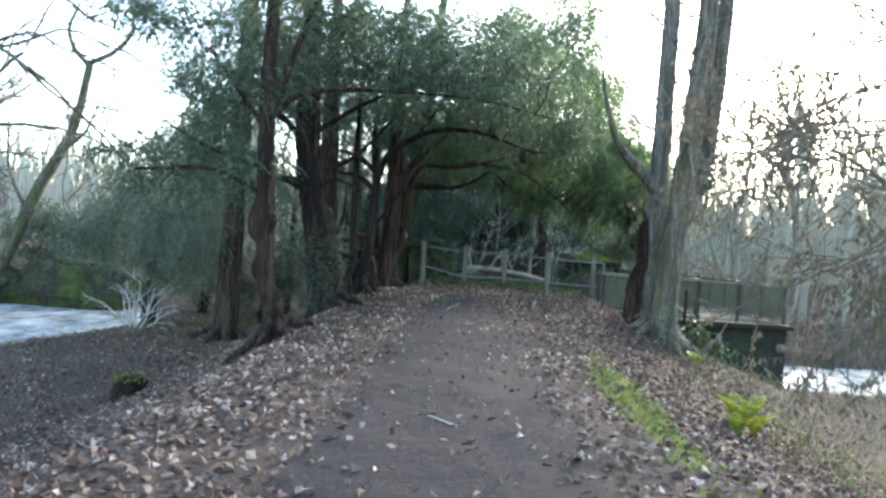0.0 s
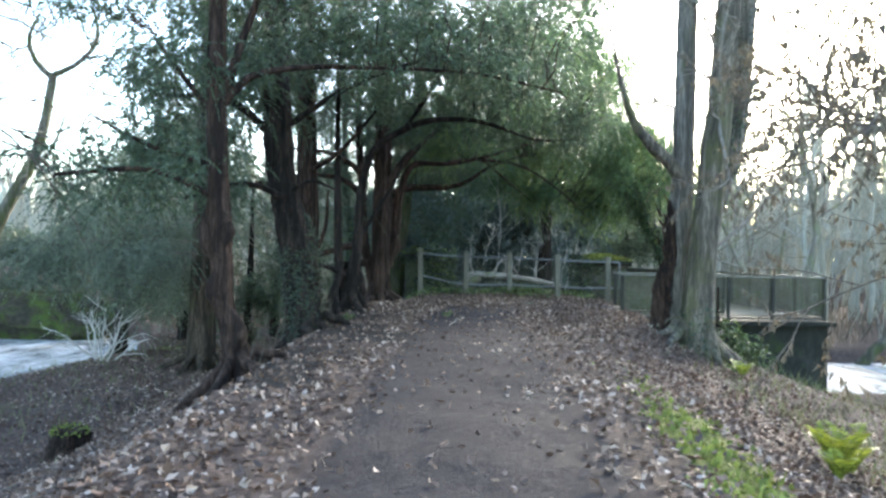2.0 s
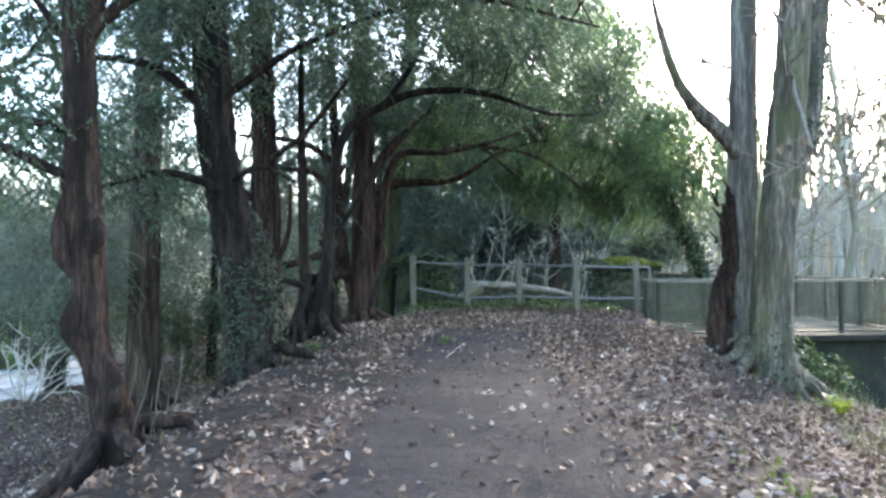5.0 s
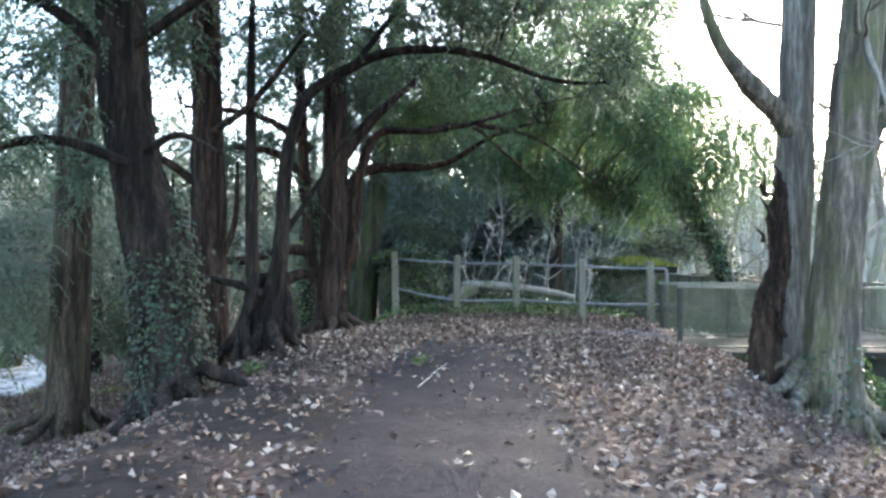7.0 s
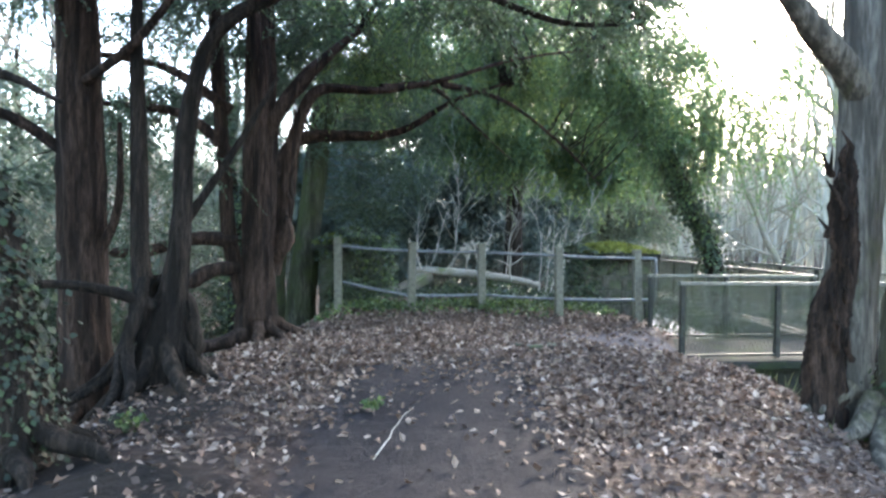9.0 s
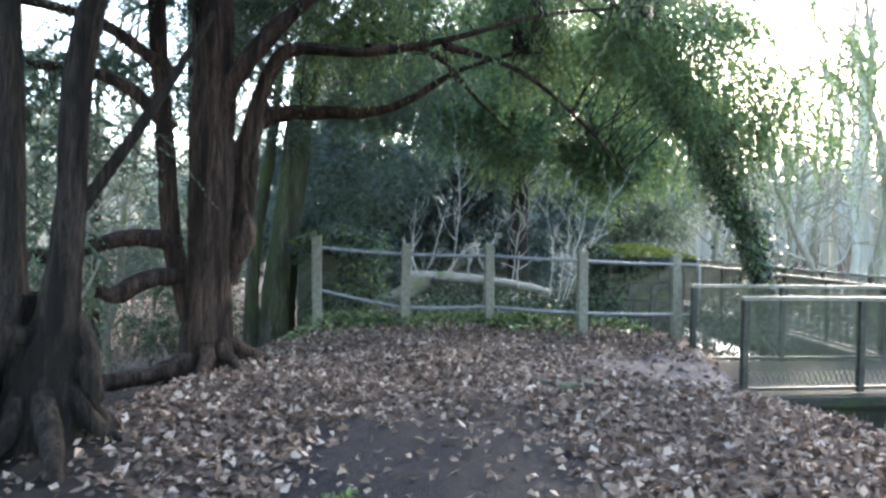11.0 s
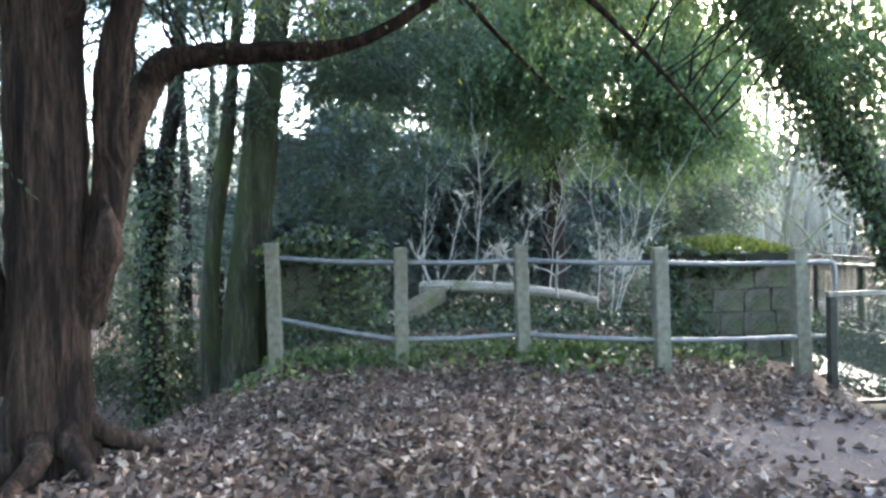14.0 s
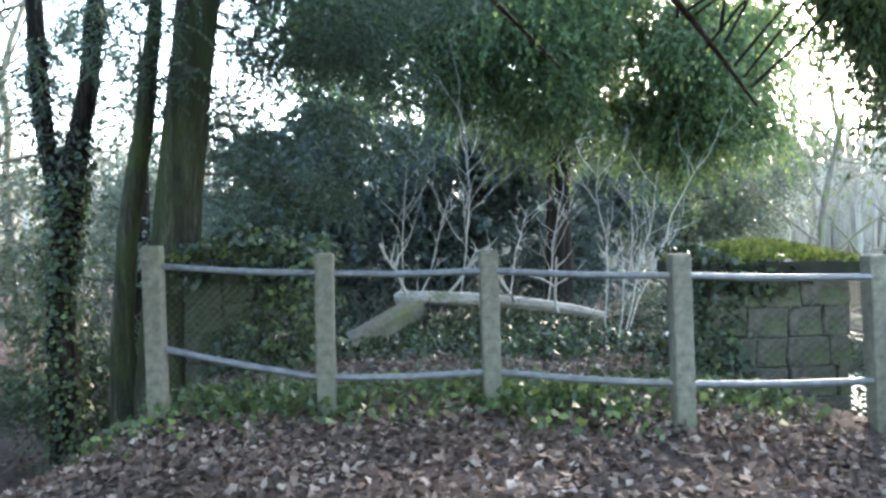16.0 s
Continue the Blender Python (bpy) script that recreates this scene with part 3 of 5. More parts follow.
# slim burred yew beside the path
root, lines = yew("yew_tree", (-2.5, 10.35, gz(-2.5, 10.35)),
    [[(-2.4, 10.35, -.75, .26), (-2.45, 10.35, -.3, .19), (-2.6, 10.35, .2, .135), (-2.69, 10.35, .56, .13), (-2.72, 10.35, 1.03, .135), (-2.76, 10.35, 1.4, .145), (-2.79, 10.35, 2.0, .135), (-2.82, 10.35, 2.5, .128), (-2.86, 10.4, 3.5, .115), (-2.9, 10.5, 5.2, .1), (-2.95, 10.6, 7.5, .05)]],
    [[(-2.8, 10.3, 1.08, .05), (-2.9, 10.28, 1.28, .085), (-2.93, 10.28, 1.48, .075), (-2.89, 10.3, 1.72, .05), (-2.86, 10.32, 1.95, .012)],
     [(-2.7, 10.28, .42, .05), (-2.8, 10.22, .62, .085), (-2.79, 10.22, .78, .07), (-2.74, 10.26, 1.0, .02)],
     [(-2.68, 10.28, 1.2, .04), (-2.61, 10.24, 1.42, .075), (-2.63, 10.25, 1.56, .06), (-2.7, 10.28, 1.72, .02)],
     [(-2.5, 10.25, -.1, .06), (-2.42, 10.2, .1, .085), (-2.46, 10.22, .28, .06), (-2.55, 10.28, .45, .02)],
     [(-2.84, 10.4, 3.1, .07), (-2.7, 10.45, 3.5, .065), (-2.5, 10.6, 4.3, .05), (-2.1, 10.8, 5.6, .03)],
     [(-2.84, 10.4, 3.02, .055), (-2.62, 10.42, 3.3, .05), (-2.4, 10.5, 3.52, .045), (-1.9, 10.7, 3.68, .038), (-1.1, 11.0, 3.78, .03), (.5, 11.5, 3.85, .022), (1.9, 12, 3.7, .012)],
     [(-2.85, 10.3, 1.9, .045), (-3.6, 10.1, 2.2, .035), (-4.7, 9.9, 2.1, .02)],
     [(-2.85, 10.4, 2.3, .04), (-3.6, 10.3, 2.5, .03), (-4.4, 10.2, 2.9, .015)],
     [(-2.85, 10.5, 2.9, .045), (-3.5, 10.9, 3.6, .03), (-4.1, 11.2, 4.3, .012)]],
    [((-3.4, 10.9, 4.9), (2.2, 1.7, 1.5), 36, 26, .5), ((.2, 11.8, 4.8), (2.7, 1.5, 1.0), 42, 26, .5), ((-3.9, 10.6, 2.5), (1.4, 1.2, .8), 16, 18, .4)],
    "slim dark yew with burred trunk and long drooping limbs", BARK_RED, YEW_LEAF, (.22, 7, .8))
for k in range(9):
    shoot = Bag()
    a = (.12 + .3 * rng.random(), -.1 + .25 * rng.random(), -.25)
    tube(shoot, limb_line(a, (a[0] + rng.normal(.08, .1), a[1] + rng.normal(0, .08), rng.uniform(.4, 1.1)), 0, .15, 7), np.linspace(.012, .004, 7), 5)
    shoot.make("shoot", TWIG_DARK, root)

# stout ivy-footed yew
root, lines = yew("yew_tree", (-2.42, 14.3, gz(-2.42, 14.3)),
    [[(-2.38, 14.3, -.9, .46), (-2.41, 14.3, -.4, .4), (-2.45, 14.3, .2, .35), (-2.54, 14.3, .8, .31), (-2.68, 14.3, 1.4, .28), (-2.8, 14.3, 1.9, .265), (-2.95, 14.3, 2.6, .255), (-3.03, 14.3, 3.5, .245), (-3.12, 14.4, 5.0, .21), (-3.2, 14.5, 8.5, .1)]],
    [[(-2.3, 14.35, .3, .14), (-2.36, 14.4, 1.0, .12), (-2.5, 14.42, 1.7, .09), (-2.7, 14.4, 2.3, .04)],
     [(-3.0, 14.2, 3.4, .06), (-1.8, 14.2, 4.2, .045), (-.3, 14.6, 4.9, .03), (1.5, 15, 5.1, .02)],
     [(-3.0, 14.3, 3.2, .08), (-3.8, 14, 3.9, .06), (-5.2, 13.8, 4.0, .02)],
     [(-2.8, 14.1, 2.2, .06), (-3.5, 13.7, 2.4, .05), (-4.4, 13.4, 2.1, .02)],
     [(-2.8, 14.2, 2.3, .05), (-2.3, 14.0, 2.5, .035), (-1.8, 13.9, 2.3, .015)]],
    [((-3.6, 14.6, 5.4), (2.0, 2.0, 1.7), 38, 26, .55), ((.2, 15, 5.6), (2.8, 1.6, 1.1), 46, 26, .55), ((-4.2, 13.6, 2.7), (1.2, 1.2, .9), 12, 18, .4)],
    "stout old yew with fluted trunk and ivy round its foot", BARK_YEW, YEW_LEAF, (.38, 8, .8))
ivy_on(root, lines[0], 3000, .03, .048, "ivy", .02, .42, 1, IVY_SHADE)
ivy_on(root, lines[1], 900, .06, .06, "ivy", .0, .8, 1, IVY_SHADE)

# reddish stem just behind
yew("yew_tree", (-2.95, 17.0, gz(-2.95, 17.0)),
    [[(-2.9, 17, -.9, .34), (-2.95, 17, 0, .26), (-3.0, 17, 1.6, .23), (-3.05, 17, 3.4, .22), (-3.1, 17, 6, .16), (-3.1, 17.1, 9, .06)]],
    [[(-3, 17, 2.2, .07), (-3.8, 16.8, 2.7, .05), (-4.8, 16.6, 2.6, .02)], [(-3, 16.9, 3.0, .06), (-2.2, 16.4, 3.4, .045), (-1.4, 16, 4.2, .02)], [(-2.95, 17, 1.0, .06), (-2.6, 16.9, 1.7, .05), (-2.5, 16.7, 2.6, .02)]],
    [((-3.8, 17.2, 5.2), (1.8, 1.8, 1.9), 34, 26, .5), ((-4.4, 16.6, 2.5), (1, 1, .8), 8, 18, .4)],
    "straight reddish-barked yew stem among others", BARK_RED, YEW_LEAF, (.3, 5, .7))

# yew on bare knotted roots with an arching limb
yew("yew_tree", (-2.0, 16.4, gz(-2.0, 16.4)),
    [[(-1.95, 16.4, -.55, .36), (-1.98, 16.4, -.1, .3), (-1.95, 16.4, .5, .2), (-1.85, 16.4, .95, .125), (-1.78, 16.4, 1.6, .1), (-1.74, 16.4, 2.5, .09), (-1.5, 16.4, 3.4, .074), (-.9, 16.4, 3.85, .065), (-.2, 16.4, 4.1, .06), (.8, 16.5, 4.1, .045), (2.0, 16.6, 3.75, .028), (3.0, 16.8, 3.8, .012)],
     [(-2.05, 16.5, .4, .14), (-2.2, 16.5, 1.0, .1), (-2.25, 16.55, 2.0, .08), (-2.3, 16.6, 4, .05), (-2.3, 16.7, 6.5, .02)]],
    [[(-2.0, 16.3, .75, .06), (-2.5, 16, .95, .05), (-3.2, 15.8, 1.0, .03)], [(-.9, 16.4, 3.8, .05), (-.4, 16.9, 4.7, .04), (.2, 17.3, 5.9, .02)],
     [(-1.8, 16.4, 1.5, .05), (-1.3, 16.5, 2.3, .04), (-.9, 16.7, 3.1, .02)]],
    [((.6, 17, 4.9), (2.6, 1.5, .9), 40, 26, .5), ((-2, 17, 5.8), (1.6, 1.6, 1.3), 20, 26, .5), ((2.4, 17, 4.6), (1.3, 1.3, .8), 14, 24, .5)],
    "leaning yew raised on knotted bare roots", BARK_YEW, YEW_LEAF, (.3, 9, .75), knots=9)

# many-stemmed yew whose limbs roof the path's end
root, lines = yew("yew_tree", (-1.64, 19.5, gz(-1.64, 19.5)),
    [[(-1.62, 19.5, -.4, .36), (-1.64, 19.5, 0, .29), (-1.62, 19.5, .8, .25), (-1.6, 19.5, 1.8, .235), (-1.6, 19.5, 3.2, .22), (-1.62, 19.5, 5, .17), (-1.6, 19.5, 8.5, .07)],
     [(-1.8, 19.45, .5, .12), (-2.0, 19.4, 1.4, .1), (-2.08, 19.4, 2.4, .095), (-2.2, 19.4, 4, .09), (-2.3, 19.4, 7, .05)],
     ] + [[(-1.45, 19.55, .9, .12), (-1.25, 19.6, 1.8, .11), (-1.2, 19.6, 2.6, .105), (-1.0, 19.6, 3.3, .08), (-.7, 19.6, 3.58, .068), (.1, 19.7, 3.6, .052), (1.0, 19.8, 3.8, .038), (2.2, 20, 4.2, .024), (3.6, 20.4, 4.5, .014)],
     [(-1.62, 19.35, .3, .16), (-1.55, 19.3, 1.4, .12), (-1.58, 19.3, 3, .1), (-1.7, 19.2, 5.5, .06)]],
    [[(-1.5, 19.75, .9, .12), (-1.5, 20.1, 1.6, .14), (-1.5, 20.5, 2.3, .13), (-1.43, 20.85, 2.8, .12), (-1.2, 20.95, 3.04, .11), (-.6, 21, 3.1, .09), (.1, 21, 3.13, .075), (.6, 21, 3.3, .058), (1.3, 21.1, 3.75, .038), (2.2, 21.3, 4.1, .025)],
     [(-1.5, 19.4, 2.9, .11), (-1.2, 19.4, 3.4, .1), (-.8, 19.5, 3.9, .08), (-.2, 19.7, 4.5, .05)],
     [(-1.9, 19.4, 1.35, .1), (-2.4, 19.2, 1.4, .09), (-3.1, 18.9, 1.2, .07), (-4.0, 18.7, 1.25, .03)],
     [(-1.9, 19.4, 1.0, .11), (-2.2, 19.1, .95, .1), (-2.45, 19, .8, .09), (-2.6, 18.9, .85, .06)],
     ] + [[(-2.0, 19.4, 2.6, .08), (-2.6, 19.2, 3.1, .07), (-3.6, 19, 3.2, .03)],
     [(-2.0, 19.4, 3.2, .08), (-2.8, 19.0, 3.7, .06), (-4.0, 18.6, 3.8, .03)],
     [(-1.75, 19.3, .06, .13), (-2.1, 19.05, -.05, .09), (-2.5, 18.85, -.1, .085), (-2.85, 18.7, -.2, .1), (-3.05, 18.6, -.45, .05)],
     [(-1.4, 19.5, 1.0, .05), (-1.25, 19.45, 1.3, .1), (-1.2, 19.45, 1.5, .09), (-1.25, 19.5, 1.8, .02)],
     [(.1, 19.7, 3.65, .05), (.9, 20.8, 3.9, .04), (1.7, 22, 3.5, .025), (2.6, 22.8, 2.9, .012)],
     [(1.0, 19.8, 3.75, .05), (2.2, 21, 3.7, .035), (3.4, 22, 3.1, .02), (4.2, 22.6, 2.5, .01)]],
    [((-2.8, 19.6, 4.8), (2.0, 1.8, 1.7), 34, 26, .5), ((-3.4, 18.9, 2.2), (1.3, 1.2, 1.1), 14, 18, .4), ((-2.4, 21.5, 4.6), (1.6, 1.6, 1.3), 34, 24, .5)],
    "old yew of several fused stems spreading over the path", BARK_RED, YEW_LEAF, (.3, 8, .7))
wood, leaves = Bag(), Bag()
base = np.array(root.location)
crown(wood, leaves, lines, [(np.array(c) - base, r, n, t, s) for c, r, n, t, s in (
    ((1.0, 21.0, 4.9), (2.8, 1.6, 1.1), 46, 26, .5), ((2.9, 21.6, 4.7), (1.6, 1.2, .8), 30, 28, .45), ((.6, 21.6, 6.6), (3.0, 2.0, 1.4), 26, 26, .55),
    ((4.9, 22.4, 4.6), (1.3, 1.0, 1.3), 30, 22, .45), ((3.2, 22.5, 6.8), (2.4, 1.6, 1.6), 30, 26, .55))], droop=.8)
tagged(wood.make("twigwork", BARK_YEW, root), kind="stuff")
leaves.make("crown", YEW_LIT, root, "fresh green feathery needles in a lighter, lit tone")

# twin mossy trunks and an ivied forked tree left of the fence
root = thing("twin_trunk_tree", (-1.75, 25.3, gz(-1.75, 25.3)), "tall twin-trunked tree with greenish mossy bark", "tree")
o = np.array([*root.location, 0])
l1 = trunk_part(root, np.array([(-1.8, 25.3, -1.0, .42), (-1.78, 25.3, 0, .33), (-1.62, 25.3, 1.6, .27), (-1.4, 25.3, 3.6, .25), (-1.0, 25.3, 7, .22), (-.7, 25.4, 12, .1)]) - o, BARK_DARK_MOSS, 14, .07, 3)
l2 = trunk_part(root, np.array([(-2.2, 25.2, -1.0, .2), (-2.25, 25.2, 0.2, .14), (-2.15, 25.2, 1.6, .12), (-1.95, 25.25, 3, .11), (-1.75, 25.3, 5, .07)]) - o, BARK_DARK_MOSS, 10, .07, 3, "stem")
wood, leaves = Bag(), Bag()
crown(wood, leaves, [l1, l2], [(np.array(c) - o[:3], r, n, t, s) for c, r, n, t, s in (((-1.2, 25.8, 5.5), (2.4, 2, 2.5), 46, 26, .55), ((-.2, 26.6, 3.2), (1.6, 1.5, 1.4), 26, 26, .5), ((.3, 26.2, 5.2), (1.7, 1.4, 1.2), 26, 24, .5))])
tagged(wood.make("twigwork", BARK_MOSS, root), kind="stuff")
leaves.make("crown", YEW_LEAF, root)
root = thing("ivied_tree", (-3.3, 25.9, gz(-3.3, 25.9)), "forked dark tree wrapped in trailing ivy", "tree")
o = np.array([*root.location, 0])
l1 = trunk_part(root, np.array([(-3.25, 25.9, -2.2, .26), (-3.3, 25.9, -1, .2), (-3.35, 25.9, .6, .17), (-3.25, 25.9, 1.8, .17), (-3.1, 25.9, 2.7, .13), (-2.85, 25.9, 4.2, .11), (-2.7, 26, 8, .05)]) - o, BARK_YEW, 12, .1)
l2 = trunk_part(root, np.array([(-3.25, 25.9, 1.8, .14), (-3.5, 25.9, 2.9, .11), (-3.6, 25.9, 4.6, .1), (-3.7, 26, 8, .04)]) - o, BARK_YEW, 12, .1, 3, "stem")
ivy_on(root, l1, 2000, .1, .07, "ivy", 0, .7)
ivy_on(root, l2, 700, .09, .07, "ivy", 0, .6)
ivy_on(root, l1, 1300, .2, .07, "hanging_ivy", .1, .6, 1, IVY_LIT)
wood, leaves = Bag(), Bag()
crown(wood, leaves, [l1, l2], [(np.array((-3.4, 26.3, 5.2)) - o[:3], (1.8, 1.6, 2.2), 22, 22, .5)])
tagged(wood.make("twigwork", BARK_YEW, root), kind="stuff"); leaves.make("crown", YEW_LEAF, root)

# pale tall conifer stem on the lower bank
root = thing("conifer_tree", (-5.9, 18.6, gz(-5.9, 18.6)), "tall pale-stemmed conifer with hanging bluish foliage", "tree")
o = np.array([*root.location, 0])
l1 = trunk_part(root, np.array([(-5.9, 18.6, -2.3, .5), (-5.9, 18.6, -1.6, .36), (-5.88, 18.6, 0, .31), (-5.85, 18.6, 3, .28), (-5.8, 18.6, 7, .22), (-5.8, 18.6, 13, .06)]) - o, BARK_CONIFER, 14, .08)
roots_of(root, .4, 6, .8, BARK_CONIFER)
wood, leaves = Bag(), Bag()
crown(wood, leaves, [l1], [(np.array(c) - o[:3], r, n, t, s) for c, r, n, t, s in (((-6.3, 19.2, 6), (1.9, 1.8, 3.6), 70, 26, .55), ((-7.2, 18.4, 1.6), (1.6, 1.4, 1.4), 26, 22, .5))], droop=.7)
tagged(wood.make("twigwork", BARK_GREY, root), kind="stuff"); leaves.make("crown", CONIFER_LEAF, root)


def evergreen(name, x, y, height, vols, label, leaf=CONIFER_LEAF, radius=.2, **kw):
    root = thing(name, (x, y, gz(x, y)), label, "tree")
    z = root.location.z
    l = trunk_part(root, [(0, 0, -.3, radius * 1.3), (.05, 0, height * .25, radius), (.1, .05, height * .6, radius * .7), (.1, .05, height, .03)], BARK_YEW, 10, .08)
    wood, leaves = Bag(), Bag()
    crown(wood, leaves, [l], [(np.array(c) - np.array((x, y, z)), r, n, t, s) for c, r, n, t, s in vols], **kw)
    tagged(wood.make("twigwork", BARK_YEW, root), kind="stuff"); leaves.make("crown", leaf, root)
    return root


BIG = dict(length=.9, leaves=12, size=.2, width=.06)
evergreen("evergreen_tree", -9.3, 21.5, 5.2, [((-9.3, 21.5, 1.9), (2.5, 2.4, 2.5), 70, 26, .6), ((-7.6, 20.4, .8), (1.4, 1.4, 1.4), 20, 22, .5)], "bushy blue-green evergreen on the river bank", droop=.7, length=.7, leaves=13, size=.14, width=.04)
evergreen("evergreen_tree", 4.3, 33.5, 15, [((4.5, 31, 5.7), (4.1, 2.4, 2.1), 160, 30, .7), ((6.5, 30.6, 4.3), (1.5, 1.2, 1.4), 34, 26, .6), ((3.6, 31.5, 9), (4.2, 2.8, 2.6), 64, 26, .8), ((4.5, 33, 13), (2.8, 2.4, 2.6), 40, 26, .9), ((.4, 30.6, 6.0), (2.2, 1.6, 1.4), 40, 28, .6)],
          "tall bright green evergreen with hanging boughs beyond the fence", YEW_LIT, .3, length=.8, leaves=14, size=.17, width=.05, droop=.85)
evergreen("evergreen_tree", -6.6, 28.5, 7, [((-6.4, 28.5, 1.6), (2.4, 1.8, 2.6), 42, 22, .6)], "grey-green evergreen thicket on the lower bank", CONIFER_LEAF, .16, length=.7, leaves=13, size=.14, width=.04)
evergreen("evergreen_tree", -4.9, 32, 8, [((-4.9, 32, 1.4), (2.2, 1.8, 2.2), 24, 22, .6)], "dark green evergreen on the lower bank", CONIFER_LEAF, .18, length=.7, leaves=13, size=.15, width=.045)
evergreen("evergreen_tree", -9.2, 26, 6, [((-9, 26, 1.4), (2.2, 2.0, 2.4), 56, 26, .6)], "blue-green evergreen on the lower bank", CONIFER_LEAF, .16, length=.7, leaves=13, size=.14, width=.04)
evergreen("evergreen_bush", -18.5, 32.5, 4, [((-18, 32, .6), (4.5, 1.6, 1.8), 60, 24, .7)], "grey-green bushes on the far river bank", CONIFER_LEAF, .12, length=.7, leaves=12, size=.18, width=.06)
evergreen("holly_bush", 7.4, 26.4, 2.2, [((7.3, 26.4, -.9), (1.5, 1.2, 1.0), 26, 22, .45)], "low dark holly bush under the footbridge", YEW_LEAF, .08, length=.5, leaves=12, size=.1, width=.045)
evergreen("holly_bush", 6.3, 17.7, 1.5, [((6.5, 17.6, -.7), (.9, .5, .5), 12, 18, .35)], "low leafy bush beside the abutment", IVY_LIT, .05, length=.4, leaves=10, size=.08, width=.05)
evergreen("holly_bush", -3.9, 27.6, 2, [((-4.0, 27.4, -.7), (1.7, 1.0, 1.0), 30, 20, .45)], "low dark evergreen bush below the pillar", YEW_LEAF, .07, length=.5, leaves=12, size=.1, width=.045)
evergreen("holly_bush", 6.6, 30.6, 3, [((6.6, 30.6, -.2), (1.8, 1.0, 1.1), 26, 22, .5)], "low dark holly bush behind the stone pillar", YEW_LEAF, .08, length=.5, leaves=12, size=.12, width=.05)
evergreen("evergreen_tree", -6.2, 23.4, 5, [((-6.2, 23.6, -.2), (1.7, 1.6, 1.3), 34, 24, .5)], "low dark evergreen bush below the path", YEW_LEAF, .12, length=.6, leaves=13, size=.12, width=.035)
evergreen("evergreen_tree", 1.5, 39, 9, [((1.0, 37, 2.4), (6.5, 2.2, 3.2), 150, 34, .8), ((1.5, 39, 6), (5, 2, 3), 34, 26, .9)], "dark spreading evergreen behind the fallen trunk", DEEP_LEAF, .45, length=.9, leaves=12, size=.24, width=.1)
evergreen("evergreen_tree", 9.5, 40, 6.5, [((9.5, 39.5, 3.4), (3.6, 2, 2.1), 80, 28, .8)], "blue-green conifer with level boughs across the river", CONIFER_LEAF, .3, **BIG)
evergreen("evergreen_tree", -5.5, 36.5, 9, [((-6.0, 36.5, 2.6), (3.2, 2.4, 2.8), 46, 26, .8)], "dark evergreen across the river", CONIFER_LEAF, .3, **BIG)
evergreen("evergreen_tree", -11, 31, 9, [((-11, 31, 3.6), (3, 2.4, 3.6), 50, 26, .8)], "blue-green evergreen across the river", CONIFER_LEAF, .3, **BIG)

# three-stemmed mossy tree by the bridge
root = thing("sycamore_tree", (5.1, 15.7, gz(5.1, 15.7)), "three-stemmed bare tree with mossy bark and broken stub", "tree")
o = np.array([*root.location, 0])
l1 = trunk_part(root, np.array([(5.2, 15.4, -1.3, .46), (5.17, 15.4, -.5, .36), (5.16, 15.4, .3, .3), (5.2, 15.4, 1.0, .28), (5.3, 15.4, 2.0, .265), (5.42, 15.4, 3.2, .255), (5.58, 15.45, 4.8, .24), (5.75, 15.5, 7.5, .2), (5.9, 15.6, 13, .1)]) - o, BARK_SYCAMORE, 18, .08)
l2 = trunk_part(root, np.array([(4.74, 16, -.8, .42), (4.79, 16, -.2, .31), (4.89, 16, .8, .25), (4.97, 16, 2.3, .225), (5.0, 15.95, 4.2, .21), (5.02, 15.9, 7.4, .18), (5.0, 15.9, 13, .08)]) - o, BARK_SMOOTH, 16, .07, 3, "stem")
l3 = trunk_part(root, np.array([(5.4, 15.7, 1.6, .12), (5.8, 15.85, 2.8, .17), (6.1, 15.95, 4, .17), (6.32, 16.0, 7.4, .17), (6.5, 16.1, 13, .1)]) - o, BARK_SMOOTH, 14, .07, 3, "stem")
trunk_part(root, np.array([(4.52, 15.8, -.8, .3), (4.52, 15.8, -.1, .19), (4.54, 15.8, .4, .16), (4.58, 15.8, .75, .165), (4.71, 15.8, 1.25, .11), (4.68, 15.78, 1.55, .12), (4.67, 15.78, 1.9, .105), (4.71, 15.78, 2.15, .075), (4.66, 15.77, 2.3, .045), (4.68, 15.77, 2.42, .008)]) - o, DEAD_WOOD, 14, .24, 6, "stub", "rotten dark broken stub")
for k in range(26):
    z_ = rng.uniform(.2, 2.3)
    shard = Bag()
    p0 = np.array((4.6 + rng.normal(0, .06), 15.66 + rng.normal(0, .03), z_)) - o[:3]
    tube(shard, np.array([p0, p0 + (rng.normal(-.05, .03), -.05, rng.uniform(.05, .14)), p0 + (rng.normal(-.08, .05), -.07, rng.uniform(.16, .3))]), [.035, .024, .004], 5, .2)
    shard.make("splinter", DEAD_WOOD, root)
trunk_part(root, np.array([(4.95, 15.95, 2.9, .17), (4.68, 15.85, 3.2, .14), (4.3, 15.75, 3.52, .125), (3.87, 15.7, 4.06, .085), (3.6, 15.7, 4.9, .05), (3.4, 15.8, 6, .018)]) - o, BARK_SYCAMORE, 10, .08, 3, "limb")
roots_of(root, .55, 9, .9, BARK_SYCAMORE)
for k in range(16):
    twig = Bag()
    l = (l1, l2, l3)[k % 3]
    fork_out(twig, along(l[:, :3], rng.uniform(.62, .97)), rand_dirs(1)[0] * np.array([1, 1, .4]) + np.array([0, 0, .3]), rng.uniform(1.2, 2.6), .04, 2)
    twig.make("branch", BARK_GREY, root)
